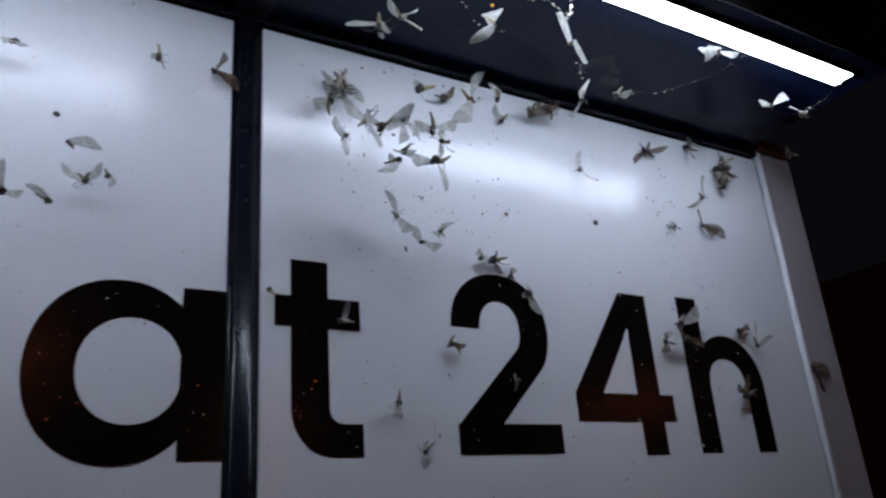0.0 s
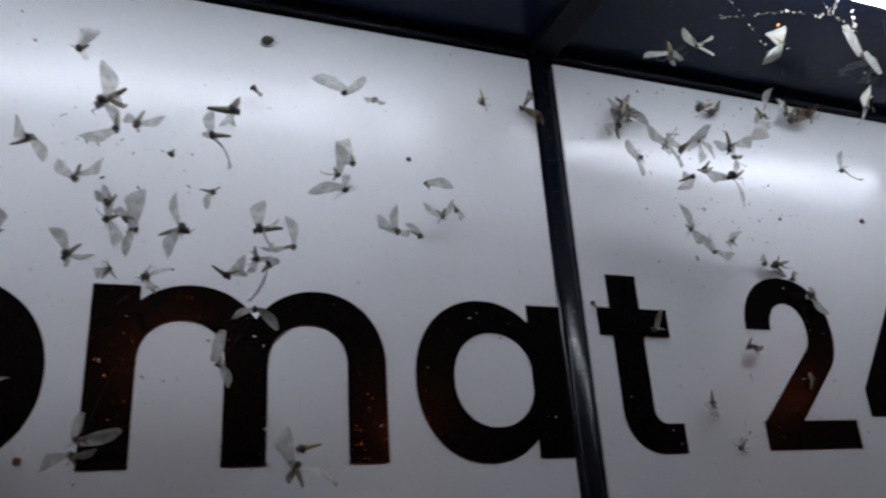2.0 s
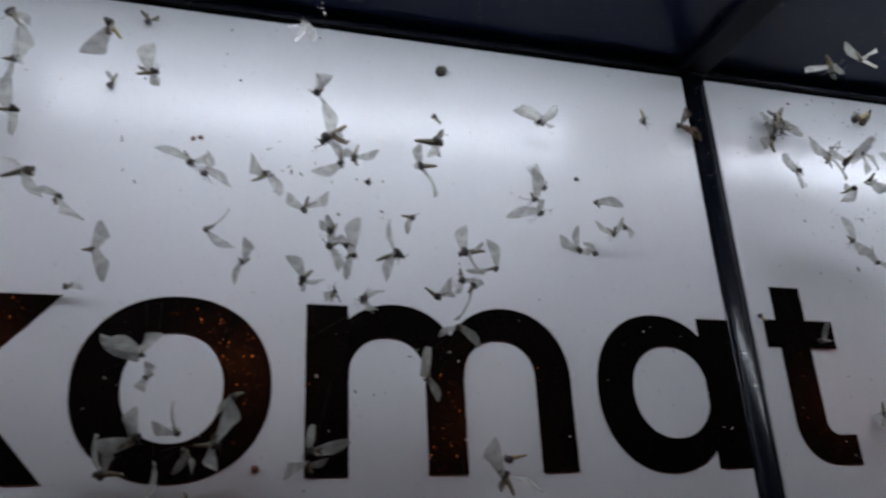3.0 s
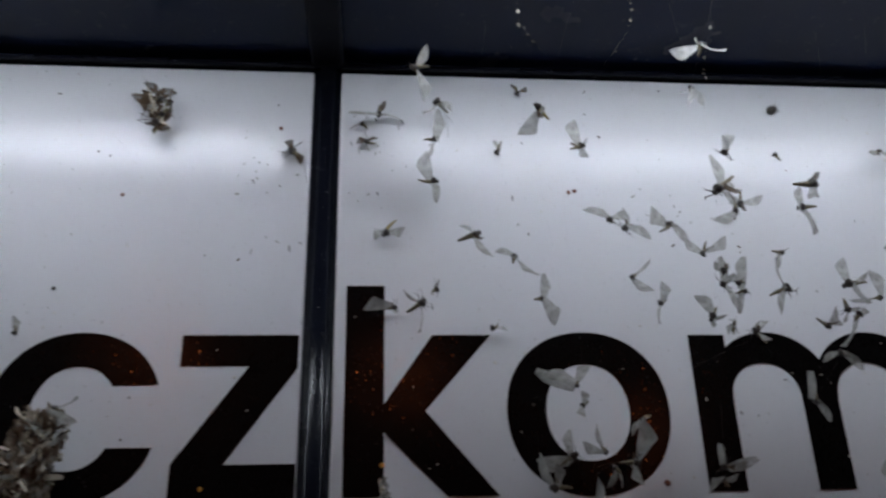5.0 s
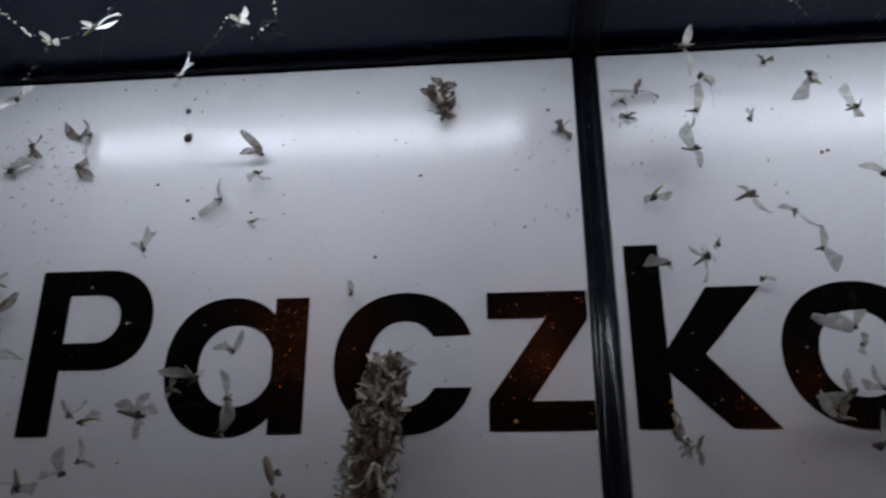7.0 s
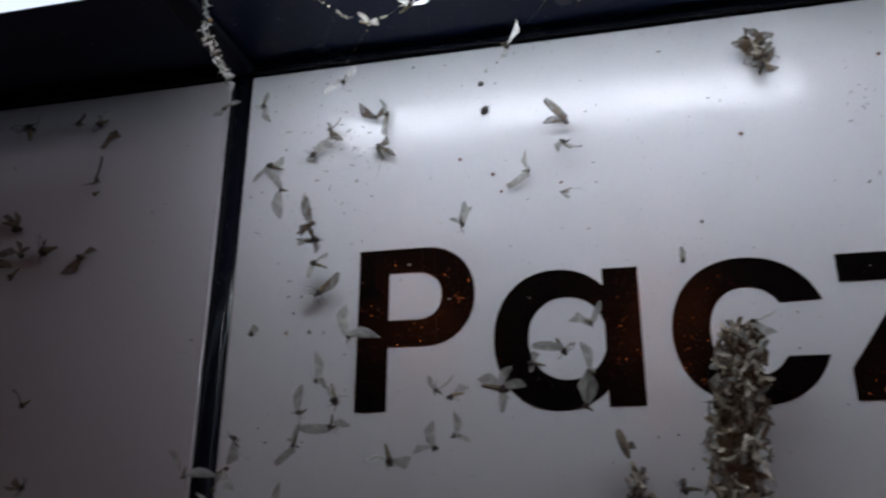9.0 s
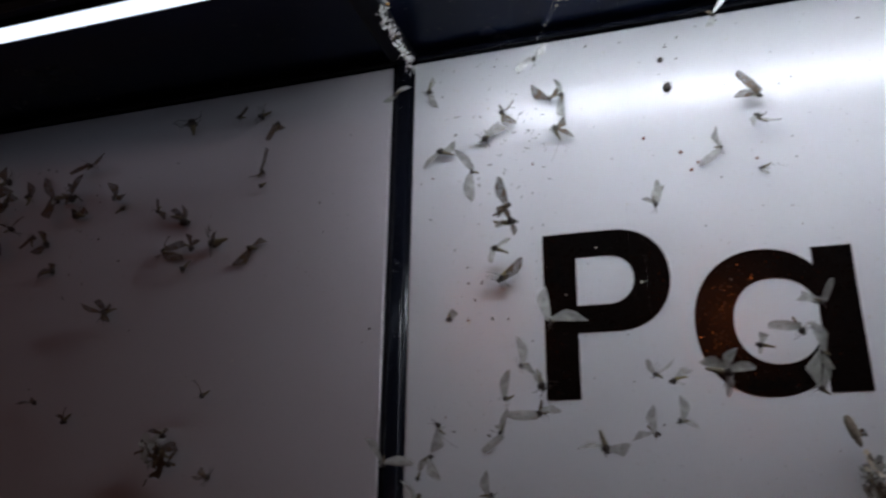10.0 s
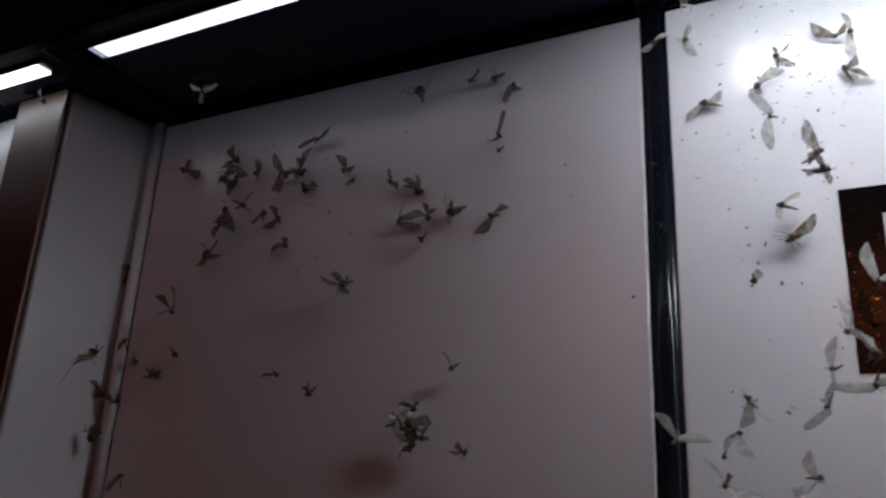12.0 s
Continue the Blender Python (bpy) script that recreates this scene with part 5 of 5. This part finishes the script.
def larger_specks():
    speck(-0.821, 2.108, 0.0013)
    speck(-0.797, 2.094, 0.0013)
    speck(-0.791, 2.080, 0.0012)
    speck(-0.786, 2.085, 0.0013)
    speck(-0.627, 2.107, 0.0012)
    speck(-0.534, 2.156, 0.0013)
    speck(-0.349, 2.113, 0.0013)
    speck(-0.308, 1.932, 0.0019)
    speck(-0.345, 2.114, 0.0014)
    dark = "dark speck of dirt on the white panel"
    speck(-0.805, 2.169, 0.0022, DIRT, dark)
    speck(-0.658, 2.046, 0.0012, DIRT, dark)
    speck(-1.024, 1.983, 0.0011, DIRT, dark)
    speck(-0.565, 1.933, 0.0013, ORANGE, "yellow speck on the black letter")
    speck(-0.468, 1.944, 0.0014, ORANGE, "yellow speck on the black letter")
    speck(0.265, 2.102, 0.0022, DIRT, dark)
    speck(0.180, 2.096, 0.0015, RED_DIRT)
    speck(-0.113, 2.109, 0.0016, DIRT, dark)


larger_specks()


def beetle(x, y, z, r, angle):
    root = new("beetle")
    root.matrix_world = Matrix.Translation((x, y, z)) @ Matrix(((1, 0, 0, 0), (0, 0, -1, 0), (0, 1, 0, 0), (0, 0, 0, 1))) @ Matrix.Rotation(radians(angle), 4, "Z")
    tagged(root, "small dark round beetle on the white panel", "insect", "beetles")
    part("body", lathe([(1.15, 0.1, 0), (1.05, 0.38, 0), (0.8, 0.55, 0), (0.6, 0.5, 0), (0.5, 0.75, 0), (0.1, 0.9, 0), (-0.4, 0.85, 0), (-0.8, 0.6, 0), (-1.1, 0.15, 0)], 12), THORAX, root, smooth=True)
    part("legs", legs_bm(9), THORAX, root)
    for c in root.children:
        c.scale = (r, r, r) if c.name.startswith("body") else (r * 3.2, r * 3.6, r * 2)


beetle(-0.802, -0.002, 2.145, 0.0032, 70)
beetle(-0.201, -0.002, 2.178, 0.0034, 20)

egg = bmesh.new()
bmesh.ops.create_icosphere(egg, subdivisions=2, radius=0.0011)
eggs = mesh_object("egg_mass", egg, ORANGE, smooth=True)
eggs.location = (0.1085, -0.030, 2.1665)
tagged(eggs, "tiny orange egg mass on a dead mayfly", "insect eggs", "egg masses")
copy_thing(eggs, pose(0.1145, -0.095, 2.1885))
copy_thing(eggs, pose(-0.983, -0.088, 2.193))


# ---- the two flies that stir on their thread ----
def motions():
    for fly, moves in zip(SWINGING, (((6.3, 0.0, 0.0, 0), (6.4, 0.0005, 0.0030, 16), (6.5, 0.0018, 0.0065, 42), (6.6, 0.0022, 0.0062, 40), (6.7, 0.0030, 0.0035, 22), (7.0, 0.0, 0.0, 0)),
                                     ((6.3, 0.0, 0.0, 0), (6.5, -0.0010, 0.0010, -6), (6.6, 0.0012, 0.0015, 8), (6.7, 0.0048, 0.0040, 24), (7.0, 0.0, 0.0, 0)))):
        rest = fly.matrix_world.copy()
        rows = [(0.0, rest)]
        for t, dx, dz, turn in moves:
            spin = Matrix.Translation(rest.translation + Vector((dx, 0, dz))) @ Matrix.Rotation(radians(turn), 4, "Y") @ rest.to_quaternion().to_matrix().to_4x4()
            rows.append((t, spin))
        rows.append((12.0, rest))
        walk(fly, rows)


motions()
